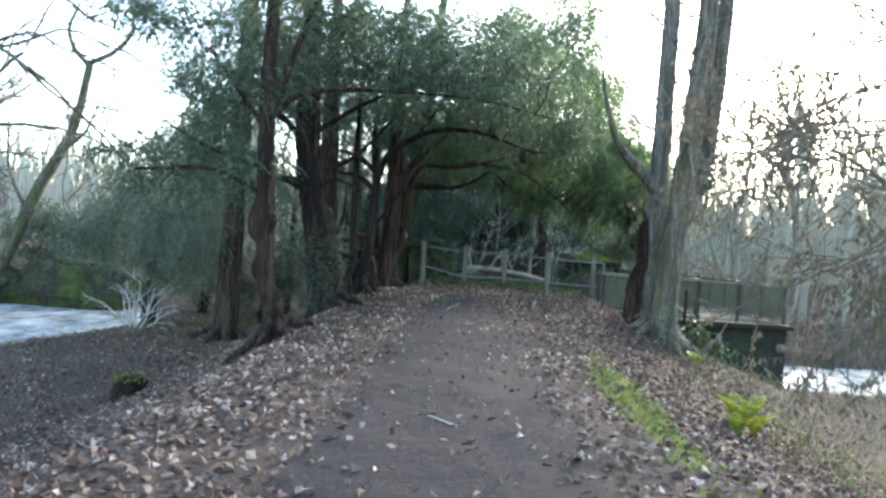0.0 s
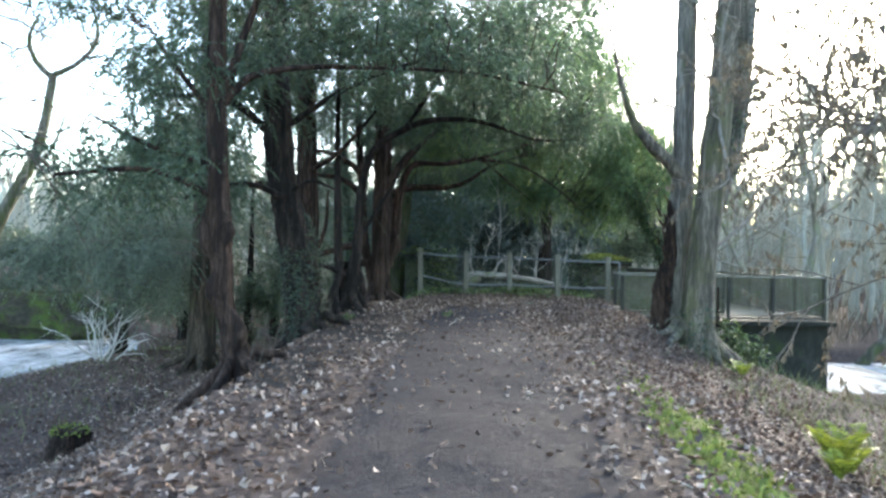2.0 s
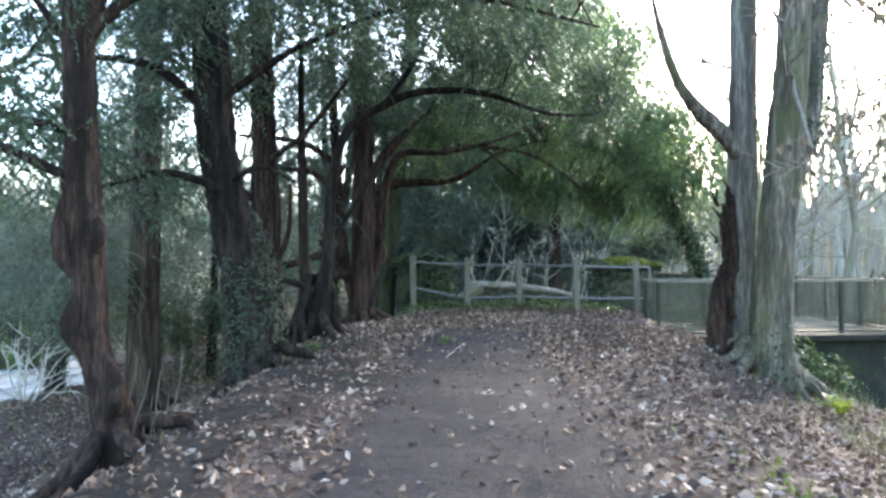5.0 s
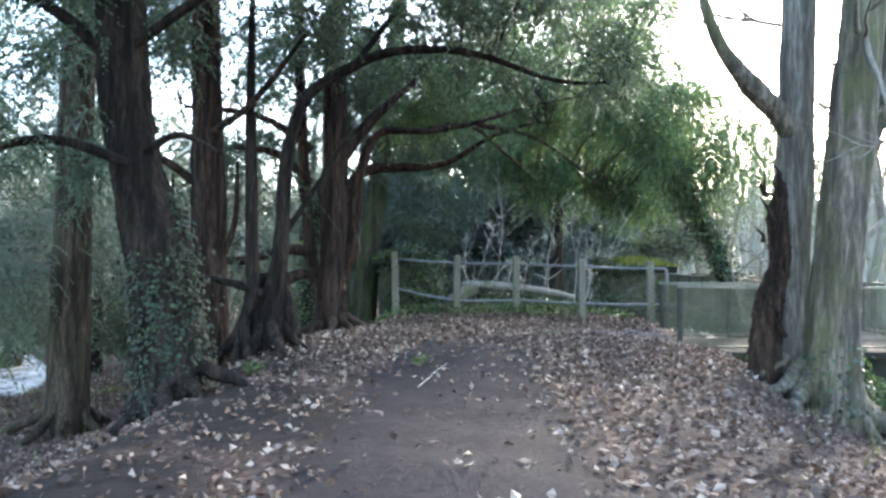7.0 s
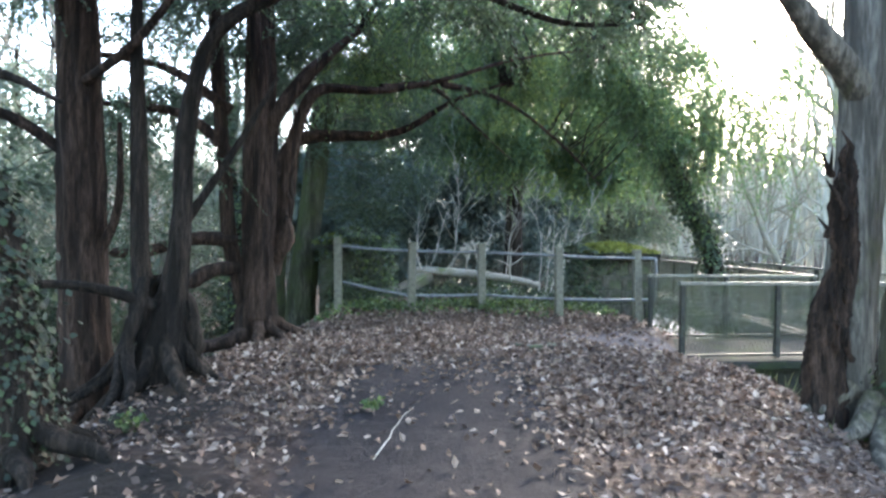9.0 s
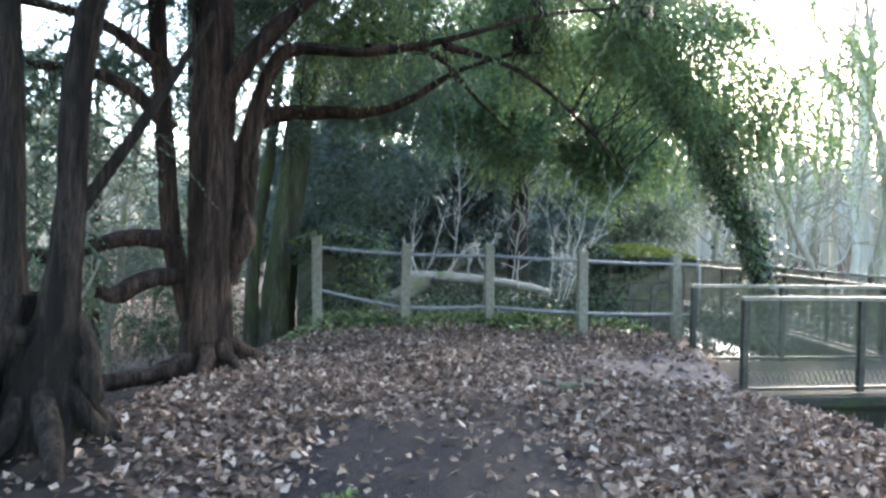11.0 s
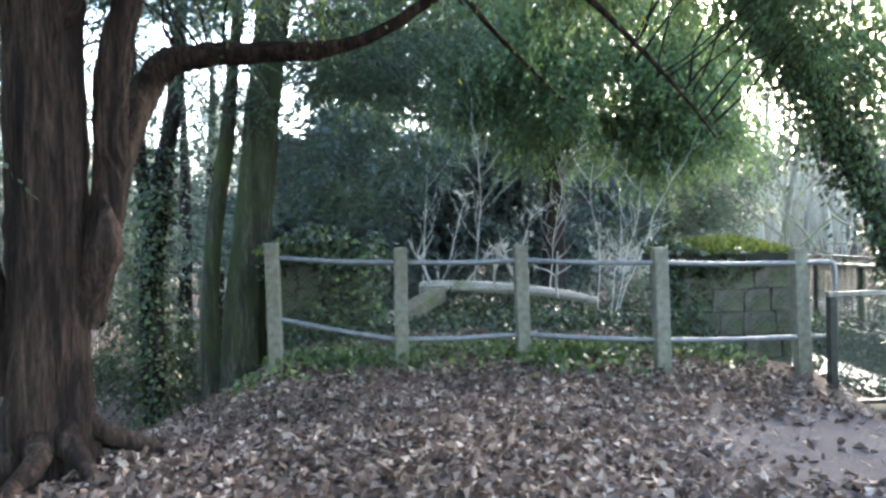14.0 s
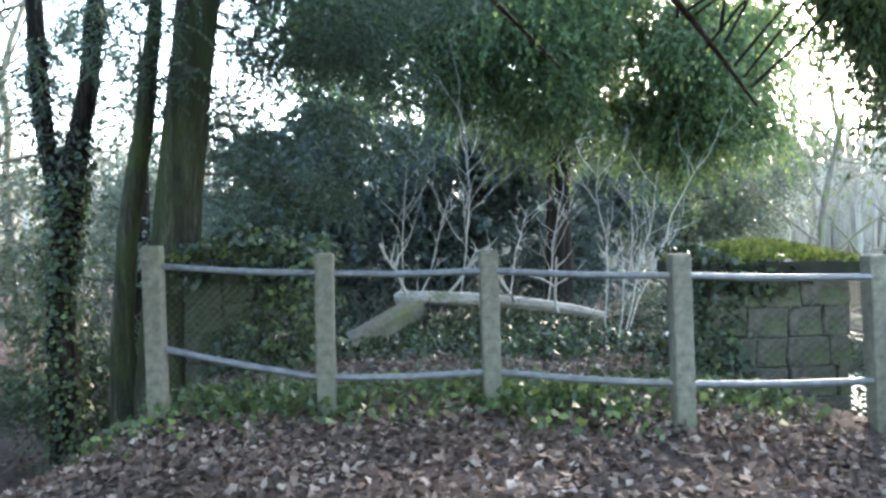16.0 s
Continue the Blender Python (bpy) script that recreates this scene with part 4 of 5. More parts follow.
twig = Bag()
fork_out(twig, along(l1[:, :3], .42), (1, .35, .35), 2.8, .045, 2)
twig.make("branch", BARK_GREY, root)
ivy_on(root, l3, 1500, .06, .07, "ivy", .3, 1)
ivy_on(root, l1, 500, .05, .06, "ivy", .0, .25)

# leaning ivy-clad tree beyond the landing
root = thing("ivied_tree", (7.3, 23.5, gz(7.3, 23.5)), "leaning trunk thickly clad in dark glossy ivy", "tree")
o = np.array([*root.location, 0])
l1 = trunk_part(root, np.array([(7.3, 23.5, -2.5, .26), (7.2, 23.5, -.8, .2), (6.95, 23.5, .7, .18), (6.64, 23.5, 1.75, .17), (6.2, 23.5, 2.5, .17), (5.82, 23.5, 3.3, .16), (5.3, 23.5, 3.95, .14), (4.95, 23.6, 5.0, .1), (4.8, 23.8, 7.4, .05)]) - o, BARK_YEW, 12, .08)
ivy_on(root, l1, 5600, .1, .085, "ivy", .1, .95)
ivy_on(root, l1 + np.array([.05, 0, -.1, .12]), 1300, .16, .08, "hanging_ivy", .4, .9)
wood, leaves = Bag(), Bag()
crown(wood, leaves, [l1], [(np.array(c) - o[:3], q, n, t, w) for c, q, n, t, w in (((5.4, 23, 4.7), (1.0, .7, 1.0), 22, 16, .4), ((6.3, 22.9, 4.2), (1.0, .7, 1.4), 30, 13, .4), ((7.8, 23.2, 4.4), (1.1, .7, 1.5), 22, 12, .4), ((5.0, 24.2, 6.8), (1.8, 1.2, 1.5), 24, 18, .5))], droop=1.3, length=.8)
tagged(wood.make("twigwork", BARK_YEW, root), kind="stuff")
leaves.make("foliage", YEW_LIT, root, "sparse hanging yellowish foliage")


# ---- fence ----
POSTS = [(-.69, 22.34, -.1, 1.43), (.64, 22.29, .12, 1.35), (1.94, 22.25, .12, 1.35), (3.285, 21.79, .04, 1.31), (4.77, 21.85, -.17, 1.275)]
fence = thing("fence", (1.94, 22.25, .12), "weathered concrete post fence with two pipe rails", "fence")
fo = np.array(fence.location)
for k, (x, y, z0, z1) in enumerate(POSTS):
    p = part("post", worn_box((.145, .135, z1 - z0 + .5), .02, 3, .006, k * 3.3), CONCRETE, fence)
    p.location = (x - fo[0], y - fo[1], z0 - .5 - fo[2])
    p.rotation_euler = (radians(rng.normal(0, .7)), radians(rng.normal(0, .7)), radians(rng.normal(4, 3)))
for k in range(4):
    a, b = POSTS[k], POSTS[k + 1]
    ha, hb = a[3] - .16, b[3] - .16
    lows = (.72, .37, .40, .37, .36)
    for za, zb in ((ha, hb), (lows[k] if k else .74, lows[k + 1] if k < 3 else .36)):
        bag = Bag()
        pa, pb = np.array((a[0], a[1], za)) - fo, np.array((b[0], b[1], zb)) - fo
        if k == 0 and za < .8:
            pa[2], pb[2] = .62 - fo[2], .36 - fo[2]
        mid = (pa + pb) / 2 + np.array((0, 0, -.012))
        tube(bag, smooth_line([pa, mid, pb], 5), np.full(11, .027), 10)
        bag.make("rail", PIPE, fence)
    bag = Bag()
    n = int(1.3 / .065)
    A, B = np.array(a[:2]), np.array(b[:2])
    for i in range(-14, n + 1):
        for s in (1, -1):
            u0, u1 = i * .065 / 1.3, (i * .065 + .9) / 1.3
            z0, z1 = (.22, 1.12) if s > 0 else (1.12, .22)
            c0, c1 = max(0, -u0 / (u1 - u0)), min(1, (1 - u0) / (u1 - u0))
            if c1 <= c0:
                continue
            q = []
            for c in (c0, c1):
                u = u0 + (u1 - u0) * c
                q.append((*(A + (B - A) * u - fo[:2] + np.array((0, .04))), z0 + (z1 - z0) * c - fo[2] - .05 * k))
            tube(bag, np.array(q), [.0013, .0013], 3)
    bag.make("wire_netting", WIRE, fence, "thin diamond wire netting")
bag = Bag()
x, y = POSTS[-1][:2]
tube(bag, smooth_line([(x - fo[0], y - fo[1], 1.115 - fo[2]), (x + .2 - fo[0], y - .05 - fo[1], 1.115 - fo[2]), (x + .27 - fo[0], y - .07 - fo[1], 1.06 - fo[2]), (x + .27 - fo[0], y - .07 - fo[1], .6 - fo[2]), (x + .27 - fo[0], y - .07 - fo[1], .37 - fo[2])], 5), np.full(21, .027), 10)
tube(bag, np.array([(x - fo[0], y - fo[1], .36 - fo[2]), (x + .27 - fo[0], y - .07 - fo[1], .36 - fo[2])]), [.027, .027], 10)
bag.make("end_loop", PIPE, fence, "bent pipe end of the rails")


# ---- stone pillars of the old bridge ----
def pillar(name, x, y, w, d, top, rows, label, block=None):
    root = thing(name, (x, y, -.9), label, "pillar")
    h = (top + .9) / rows
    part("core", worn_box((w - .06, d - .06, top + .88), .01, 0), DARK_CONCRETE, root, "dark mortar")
    for r in range(rows):
        for axis, length, off in ((0, w, d / 2), (1, d, w / 2)):
            for sgn in (-1, 1):
                s = -length / 2
                while s < length / 2 - .05:
                    L = min(rng.uniform(.28, .55), length / 2 - s)
                    if length / 2 - s - L < .12:
                        L = length / 2 - s
                    st = part("stone", worn_box((L - .012, .1, h - .012), .02, 2, .03, rng.uniform(0, 50)), block or STONE, root)
                    c = s + L / 2
                    st.location = (c, sgn * (off - .05), r * h + .01) if axis == 0 else (sgn * (off - .05), c, r * h + .01)
                    if axis == 1:
                        st.rotation_euler = (0, 0, math.pi / 2)
                    s += L
    cap = part("cap", worn_box((w + .3, d + .3, .16), .03, 3, .03, 5), DARK_CONCRETE, root, "dark weathered capstone")
    cap.location = (0, 0, top + .9)
    n = 4200
    p = np.stack([rng.uniform(-.5, .5, n) * (w + .26), rng.uniform(-.5, .5, n) * (d + .26), np.zeros(n)], 1)
    dome = np.clip(1 - (2 * p[:, 0] / (w + .3)) ** 2, 0, 1) * np.clip(1 - (2 * p[:, 1] / (d + .3)) ** 2, 0, 1)
    p[:, 2] = top + .9 + .15 + .2 * dome
    v, f = blades(p, rand_dirs(n) + np.array([0, 0, .6]), rand_dirs(n), rng.uniform(.04, .1, n), rng.uniform(.03, .06, n))
    b = Bag(); b.add(v, f)
    b.make("moss", MOSS, root, "yellow-green moss and small leaves on top")
    return root


def ivy_sheet(root, centre, size, count, name="ivy", leaf=None):
    n = count
    p = rng.uniform(-1, 1, (n, 3)) * np.asarray(size) + np.asarray(centre)
    p += .12 * np.sin(p[:, [1, 2, 0]] * 5)
    v, f = blades(p, rand_dirs(n) * .8 + np.array([0, -.3, -.8]), rand_dirs(n), rng.uniform(.05, .11, n), rng.uniform(.045, .09, n), .15)
    b = Bag(); b.add(v, f)
    b.make(name, leaf or IVY_LEAF, root, "trailing ivy")


pl = pillar("stone_pillar", -.92, 25.1, .8, .9, 1.12, 6, "dark stone pillar of the old bridge hung with ivy", OLD_STONE)
ivy_sheet(pl, (.75, -.25, 1.35), (.5, .5, 1.15), 3200)
ivy_sheet(pl, (.35, -.1, 2.2), (.75, .55, .25), 1500)
ivy_sheet(pl, (.2, -.5, .9), (.3, .05, .6), 420)
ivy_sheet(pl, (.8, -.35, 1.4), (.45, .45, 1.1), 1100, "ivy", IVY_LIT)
pr = pillar("stone_pillar", 5.08, 24.7, 1.45, 1.2, 1.0, 6, "squared stone pillar with mossy cap and side ivy")
ivy_sheet(pr, (-.7, -.5, 1.35), (.26, .3, .8), 1900)
ivy_sheet(pr, (-.2, -.62, 1.75), (.5, .06, .22), 520)
ivy_sheet(pr, (-.45, 0, 2.08), (.5, .7, .1), 700)
coping = thing("parapet_wall", (.55, 26.6, .0), "pale sloping stone coping of the old bridge", "wall")
cp = part("coping", worn_box((.34, 2.6, .22), .03, 3, .02, 9), STONE, coping)
cp.location, cp.rotation_euler = (0, 0, .05), (radians(12), 0, radians(-28))

# ---- fallen trunk and pale saplings behind the fence ----
log = thing("fallen_trunk", (2.4, 28, .3), "fallen tree trunk with pale bleached upper side", "log")
trunk_part(log, np.array([(-1.6, .1, .24, .04), (-1.5, .1, .24, .1), (-1.0, .0, .24, .105), (0, 0, .18, .1), (1.0, .1, .05, .095), (1.8, .2, -.12, .07)]), surface("bleached_log", (.2, .18, .15), (.5, .47, .42), 6, (.6, 3, 3), .85, .02, (.12, .14, .05), (.55, .7), 2), 12, .1, 3)
for k in range(5):
    b = Bag(); fork_out(b, (-1.4 + .6 * k, 0, .3 - .08 * k), (rng.normal(0, .5), -.4, .8), 1.0, .03, 1); b.make("branch", TWIG_WHITE, log)


def sapling(x, y, h, lean, label="pale bare sapling with thin forking twigs"):
    root = thing("sapling", (x, y, gz(x, y)), label, "sapling", "pale saplings behind the fence")
    b = Bag()
    line = limb_line((0, 0, -.1), (lean[0], lean[1], h), .0, .12, 10)
    tube(b, line, np.linspace(.016, .004, 10), 6)
    b.make("stem", TWIG_WHITE, root)
    b = Bag()
    for k in range(int(4 + h * 2)):
        u = rng.uniform(.25, .98)
        fork_out(b, along(line, u), rand_dirs(1)[0] * np.array([1, .7, .3]) + np.array([0, 0, .75]), rng.uniform(.5, 1.0) * h * .3, .006, 2, .55, .3, None, (1, 2), .25, 4)
    tagged(b.make("twigwork", TWIG_WHITE, root), kind="stuff")


for x, y, h, lean in ((1.9, 29.2, 4.5, (.05, 0)), (.7, 28.7, 3.4, (.35, 0)), (2.6, 28.0, 2.0, (.35, 0)), (4.2, 28.0, 2.9, (-.1, 0)), (4.4, 27.6, 2.6, (.5, 0)), (4.0, 26.8, 2.0, (.3, 0)), (4.6, 28.4, 3.0, (1.3, 0)), (3.2, 28.4, 2.6, (.4, 0)), (.9, 28.6, 2.2, (.8, 0))):
    sapling(x, y, h, lean)

# ---- footbridge ----
bridge = thing("footbridge", (7.3, 20.6, -.32), "narrow concrete and steel footbridge with mesh-panelled parapets", "bridge")
bo = np.array(bridge.location)


def slab(name, corners, z0, z1, material, label=""):
    bm = bmesh.new()
    low = [bm.verts.new((x - bo[0], y - bo[1], z0 - bo[2])) for x, y in corners]
    top = [bm.verts.new((x - bo[0], y - bo[1], z1 - bo[2])) for x, y in corners]
    bm.faces.new(top); bm.faces.new(low[::-1])
    for i in range(len(corners)):
        j = (i + 1) % len(corners)
        bm.faces.new((low[i], low[j], top[j], top[i]))
    bmesh.ops.bevel(bm, geom=bm.edges[:], offset=.02, segments=2, affect="EDGES")
    part(name, bm, material, bridge, label)


slab("landing", [(4.3, 19.2), (10.2, 19.75), (10.2, 22.0), (4.7, 21.75)], -.45, -.33, DARK_CONCRETE, "wet landing slab darkened for shade")
slab("abutment", [(5.2, 19.55), (10.1, 20.0), (10.1, 21.8), (5.2, 21.6)], -3.6, -.46, DARK_CONCRETE, "stained mossy abutment darkened for shade")
slab("deck", [(8.1, 22.01), (10.18, 22.01), (11.0, 38), (9.2, 38)], -.62, -.35, CONCRETE)
slab("beam", [(8.14, 22.02), (8.3, 22.02), (9.4, 37.9), (9.24, 37.9)], -1.0, -.63, STEEL, "dark steel beam")
slab("beam", [(9.9, 22.02), (10.06, 22.02), (10.9, 37.9), (10.74, 37.9)], -1.0, -.63, STEEL, "dark steel beam")


def parapet(a, b, posts, z=-.3, h=1.14, cell=.024, wire=.004):
    a, b = np.array(a, float), np.array(b, float)
    L = np.linalg.norm(b - a)
    turn = math.atan2(b[1] - a[1], b[0] - a[0])
    d = (b - a) / L
    for u in posts:
        bag = Bag(); p = a + (b - a) * u
        box(bag, (*(p - bo[:2]), z + h / 2 - bo[2] - .02), (.07, .07, h - .02), turn)
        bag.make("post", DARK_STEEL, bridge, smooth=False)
    for zz, size in ((z + h, .08), (z + .06, .06)):
        bag = Bag(); p = (a + b) / 2
        box(bag, (*(p - bo[:2]), zz - bo[2] - size * .3), (L + .1, .075, size * .6), turn)
        bag.make("rail", STEEL if size > .07 else DARK_STEEL, bridge, "pale top rail" if size > .07 else "", smooth=False)
    for u0, u1 in zip(posts[:-1], posts[1:]):
        bag = Bag()
        p0, p1 = a + (b - a) * u0, a + (b - a) * u1
        n = max(2, int(L * (u1 - u0) / cell))
        for i in range(1, n):
            q = p0 + (p1 - p0) * i / n - bo[:2]
            tube(bag, np.array([(*q, z + .24 - bo[2]), (*q, z + h - .05 - bo[2])]), [wire, wire], 3)
        m = int((h - .29) / cell)
        for i in range(1, m):
            zz = z + .24 + (h - .29) * i / m - bo[2]
            tube(bag, np.array([(*(p0 - bo[:2]), zz), (*(p1 - bo[:2]), zz)]), [wire, wire], 3)
        n = max(2, int(L * (u1 - u0) / .07))
        for i in range(n):
            for e, g in ((0, 1), (1, 0)):
                q0, q1 = p0 + (p1 - p0) * (i + e) / n - bo[:2], p0 + (p1 - p0) * (i + g) / n - bo[:2]
                tube(bag, np.array([(*q0, z + .08 - bo[2]), (*q1, z + .24 - bo[2])]), [wire, wire], 3)
        bag.make("mesh_panel", WIRE, bridge, "fine grey wire mesh panel")


parapet((4.59, 19.44), (9.98, 19.98), (0, .285, .52, .74, 1))
parapet((4.88, 21.56), (8.05, 21.85), (0, .45, 1))
parapet((8.05, 21.9), (9.2, 38), (0, .1, .2, .3, .4, .5, .6, .7, .8, .9, 1), cell=.05, wire=.0085)
parapet((9.98, 20.0), (10.95, 38), (0, .1, .2, .3, .4, .5, .6, .7, .8, .9, 1), cell=.05, wire=.0085)


# ---- overhanging branches and bank plants ----
def overhang():
    root = thing("bank_tree", (8.9, 9.0, gz(8.9, 9.0)), "bank tree reaching out drooping twigs with withered leaves", "tree")
    o = np.array(root.location)
    trunk_part(root, [(0, 0, -.3, .3), (-.1, 0, 2, .22), (-.3, .1, 4.2, .18), (-.4, .2, 8, .06)], BARK_PALE, 12, .08)
    tips, leaf = [], Bag()
    for s, w, L in (((-.2, 0, 4.3), (-1, -.05, .05), 3.4), ((-.2, 0, 4.7), (-1, -.4, .1), 3.8), ((-.3, .1, 5.2), (-1, -.1, .15), 3.8), ((-.1, 0, 4.0), (-1, -.2, .0), 3.2), ((-.3, .1, 5.5), (-.9, -.3, .2), 3.6), ((-.3, .1, 6.2), (-1, -.05, .1), 3.8), ((-.3, .1, 6.8), (-1, -.1, .1), 3.4), ((-.2, 0, 3.8), (-.9, -.3, .1), 3.0)):
        wood = Bag()
        fork_out(wood, s, w, L, .04, 3, .62, -.16, tips, (3, 5), .24)
        wood.make("branch", TWIG_DARK, root)
    for line, level in tips:
        if level > 1:
            continue
        n = 16 if level == 0 else 8
        p = np.array([along(line, u) for u in rng.uniform(.2, 1, n)])
        v, f = blades(p, rand_dirs(n) * .6 + np.array([0, 0, -1]), rand_dirs(n), rng.uniform(.06, .13, n), rng.uniform(.02, .045, n))
        leaf.add(v, f)
    leaf.make("foliage", DEAD_LEAF, root, "withered hanging leaves")


overhang()


def bank_alder():
    root = thing("bank_alder", (-9.3, 9.6, gz(-9.3, 9.6)), "bare dark bank tree with crooked hanging branches", "tree")
    trunk_part(root, [(0, 0, -.3, .26), (.1, 0, 2, .2), (.3, .1, 5, .15), (.4, .2, 9, .05)], BARK_GREY, 12, .08)
    for s, w, L in (((.2, 0, 5.2), (1, .2, .25), 3.6), ((.3, .1, 6.0), (1, -.1, .1), 3.8), ((.3, .1, 6.8), (1, .5, .1), 4.0), ((.2, 0, 4.4), (.9, .5, .2), 3.0), ((.3, .1, 7.4), (1, .2, .1), 3.6)):
        wood = Bag()
        fork_out(wood, s, w, L, .055, 3, .7, -.12, None, (3, 4), .3)
        wood.make("branch", TWIG_DARK, root)


bank_alder()


def bare_tree(name, x, y, h, lean, material, label, levels=3, r=.16):
    root = thing(name, (x, y, gz(x, y)), label, "tree")
    b = Bag()
    line = limb_line((0, 0, -.3), (lean[0], lean[1], h), .0, .16, 12)
    rad = np.linspace(r, r * .3, 12)
    tube(b, line, rad, 10, .06)
    b.make("trunk", material, root)
    for k in range(11):
        b = Bag()
        u = .35 + .65 * (k + rng.uniform(0, .8)) / 11
        fork_out(b, along(line, u), rand_dirs(1)[0] * np.array([1, 1, .3]) + np.array([0, 0, .5]), h * rng.uniform(.2, .38) * (1.3 - .6 * u), r * .42 * (1.2 - u * .7), levels - 1, .6, .2)
        b.make("branch", material, root)
    return root


def leaning_tree():
    root = thing("leaning_tree", (-19.6, 30, gz(-19.6, 30)), "crooked mossy bare tree leaning across the river", "tree")
    o = np.array([*root.location, 0])
    l = trunk_part(root, np.array([(-20.6, 30, -2.6, .34), (-19.4, 30, -.4, .27), (-18.2, 30, 2.6, .23), (-16.9, 30, 5.2, .2), (-16.4, 30, 7.6, .17), (-16.3, 30, 8.4, .15)]) - o, BARK_MOSS, 14, .1)
    for pts in ([(-16.35, 30, 8.2, .13), (-17.0, 29.9, 8.9, .1), (-17.2, 29.8, 9.8, .08), (-16.8, 29.8, 10.8, .05)], [(-16.3, 30, 8.3, .13), (-15.3, 30.1, 8.9, .1), (-14.6, 30.2, 9.9, .08), (-14.9, 30.3, 11.4, .05)], [(-17.3, 30, 4.4, .1), (-16.2, 29.8, 5.2, .07), (-15.6, 29.7, 6.6, .04)], [(-18.6, 30, 1.6, .1), (-19.4, 29.8, 3.4, .07), (-19.6, 29.8, 5.6, .04)]):
        q = trunk_part(root, np.array(pts) - o, BARK_MOSS, 10, .12, 3, "limb")
        for k in range(6):
            b = Bag()
            fork_out(b, along(q[:, :3], rng.uniform(.3, 1)), rand_dirs(1)[0] * np.array([1, 1, .5]) + np.array([0, 0, .25]), rng.uniform(1.4, 2.6), .035, 2, .7, .05, None, (3, 4), .35)
            b.make("branch", BARK_GREY, root)


leaning_tree()
bare_tree("bare_tree", -15, 36, 13, (1.2, 0), BARK_GREY, "tall thin bare tree across the river", 3, .18)
bare_tree("bare_tree", -24, 33, 14, (.5, 0), BARK_GREY, "tall thin bare tree across the river", 3, .2)
bare_tree("bare_tree", -19, 23.5, 12, (1.0, 0), BARK_PALE, "tall bare tree on the far river bank", 3, .2)
bare_tree("bare_tree", -13.5, 40, 14, (-.6, 0), BARK_GREY, "tall thin bare tree across the river", 3, .2)
bare_tree("bare_tree", -8, 33, 11, (.5, 0), BARK_PALE, "pale bare tree on the lower bank", 3, .13)
bare_tree("bare_tree", -5.6, 27, 9, (.5, 0), BARK_PALE, "slim pale bare tree on the lower bank", 3, .1)
bare_tree("bare_tree", -4.6, 22.6, 6, (.2, .1), BARK_PALE, "slim pale stem on the slope", 3, .08)
bare_tree("bare_tree", 13.5, 30, 7, (-2.8, .5), BARK_PALE, "leaning pale bare tree beyond the bridge", 3, .17)
bare_tree("bare_tree", 16.5, 34, 12, (-.6, 0), BARK_PALE, "bare tree with greenish bark beyond the bridge", 3, .2)
bare_tree("bare_tree", 15, 27.5, 5, (3.4, -1), BARK_MOSS, "mossy trunk leaning low over the river", 3, .22)
bare_tree("bare_tree", 20, 40, 14, (.4, 0), BARK_GREY, "tall bare tree in the far wood", 3, .22)
for x, y, h, lean in ((11.8, 36, 11, .5), (13.5, 44, 14, -.4), (17.5, 40, 12, .8), (23, 34, 13, -.5), (12, 55, 16, .3), (20, 52, 15, .2), (27, 44, 14, .4), (15, 36, 9, -1.2)):
    bare_tree("bare_tree", x, y, h, (lean, 0), BARK_PALE, "slender pale bare tree in the wood across the river", 3, .12)
bare_tree("bare_tree", 8.0, 46, 14, (.3, 0), BARK_GREY, "tall bare tree in the far wood", 3, .22)
bare_tree("bare_tree", 12.6, 17.5, 12, (-1.2, 0), TWIG_DARK, "slim dark bare tree on the lower bank", 4, .13)
bare_tree("bare_tree", -13, 15.5, 11, (1.6, 0), TWIG_DARK, "slim dark bare tree by the water", 4, .12)
shrub = thing("bare_shrub", (-8.8, 19.6, gz(-8.8, 19.6)), "bleached bare shrub spreading low by the water", "shrub")
for k in range(9):
    b = Bag()
    fork_out(b, (rng.normal(0, .1), 0, -.1), (math.sin(k * .7 - 2.8), .3 * math.cos(k), 1.0), rng.uniform(1.0, 1.8), .026, 2, .6, .1, None, (2, 3), .25)
    b.make("branch", TWIG_WHITE, shrub)


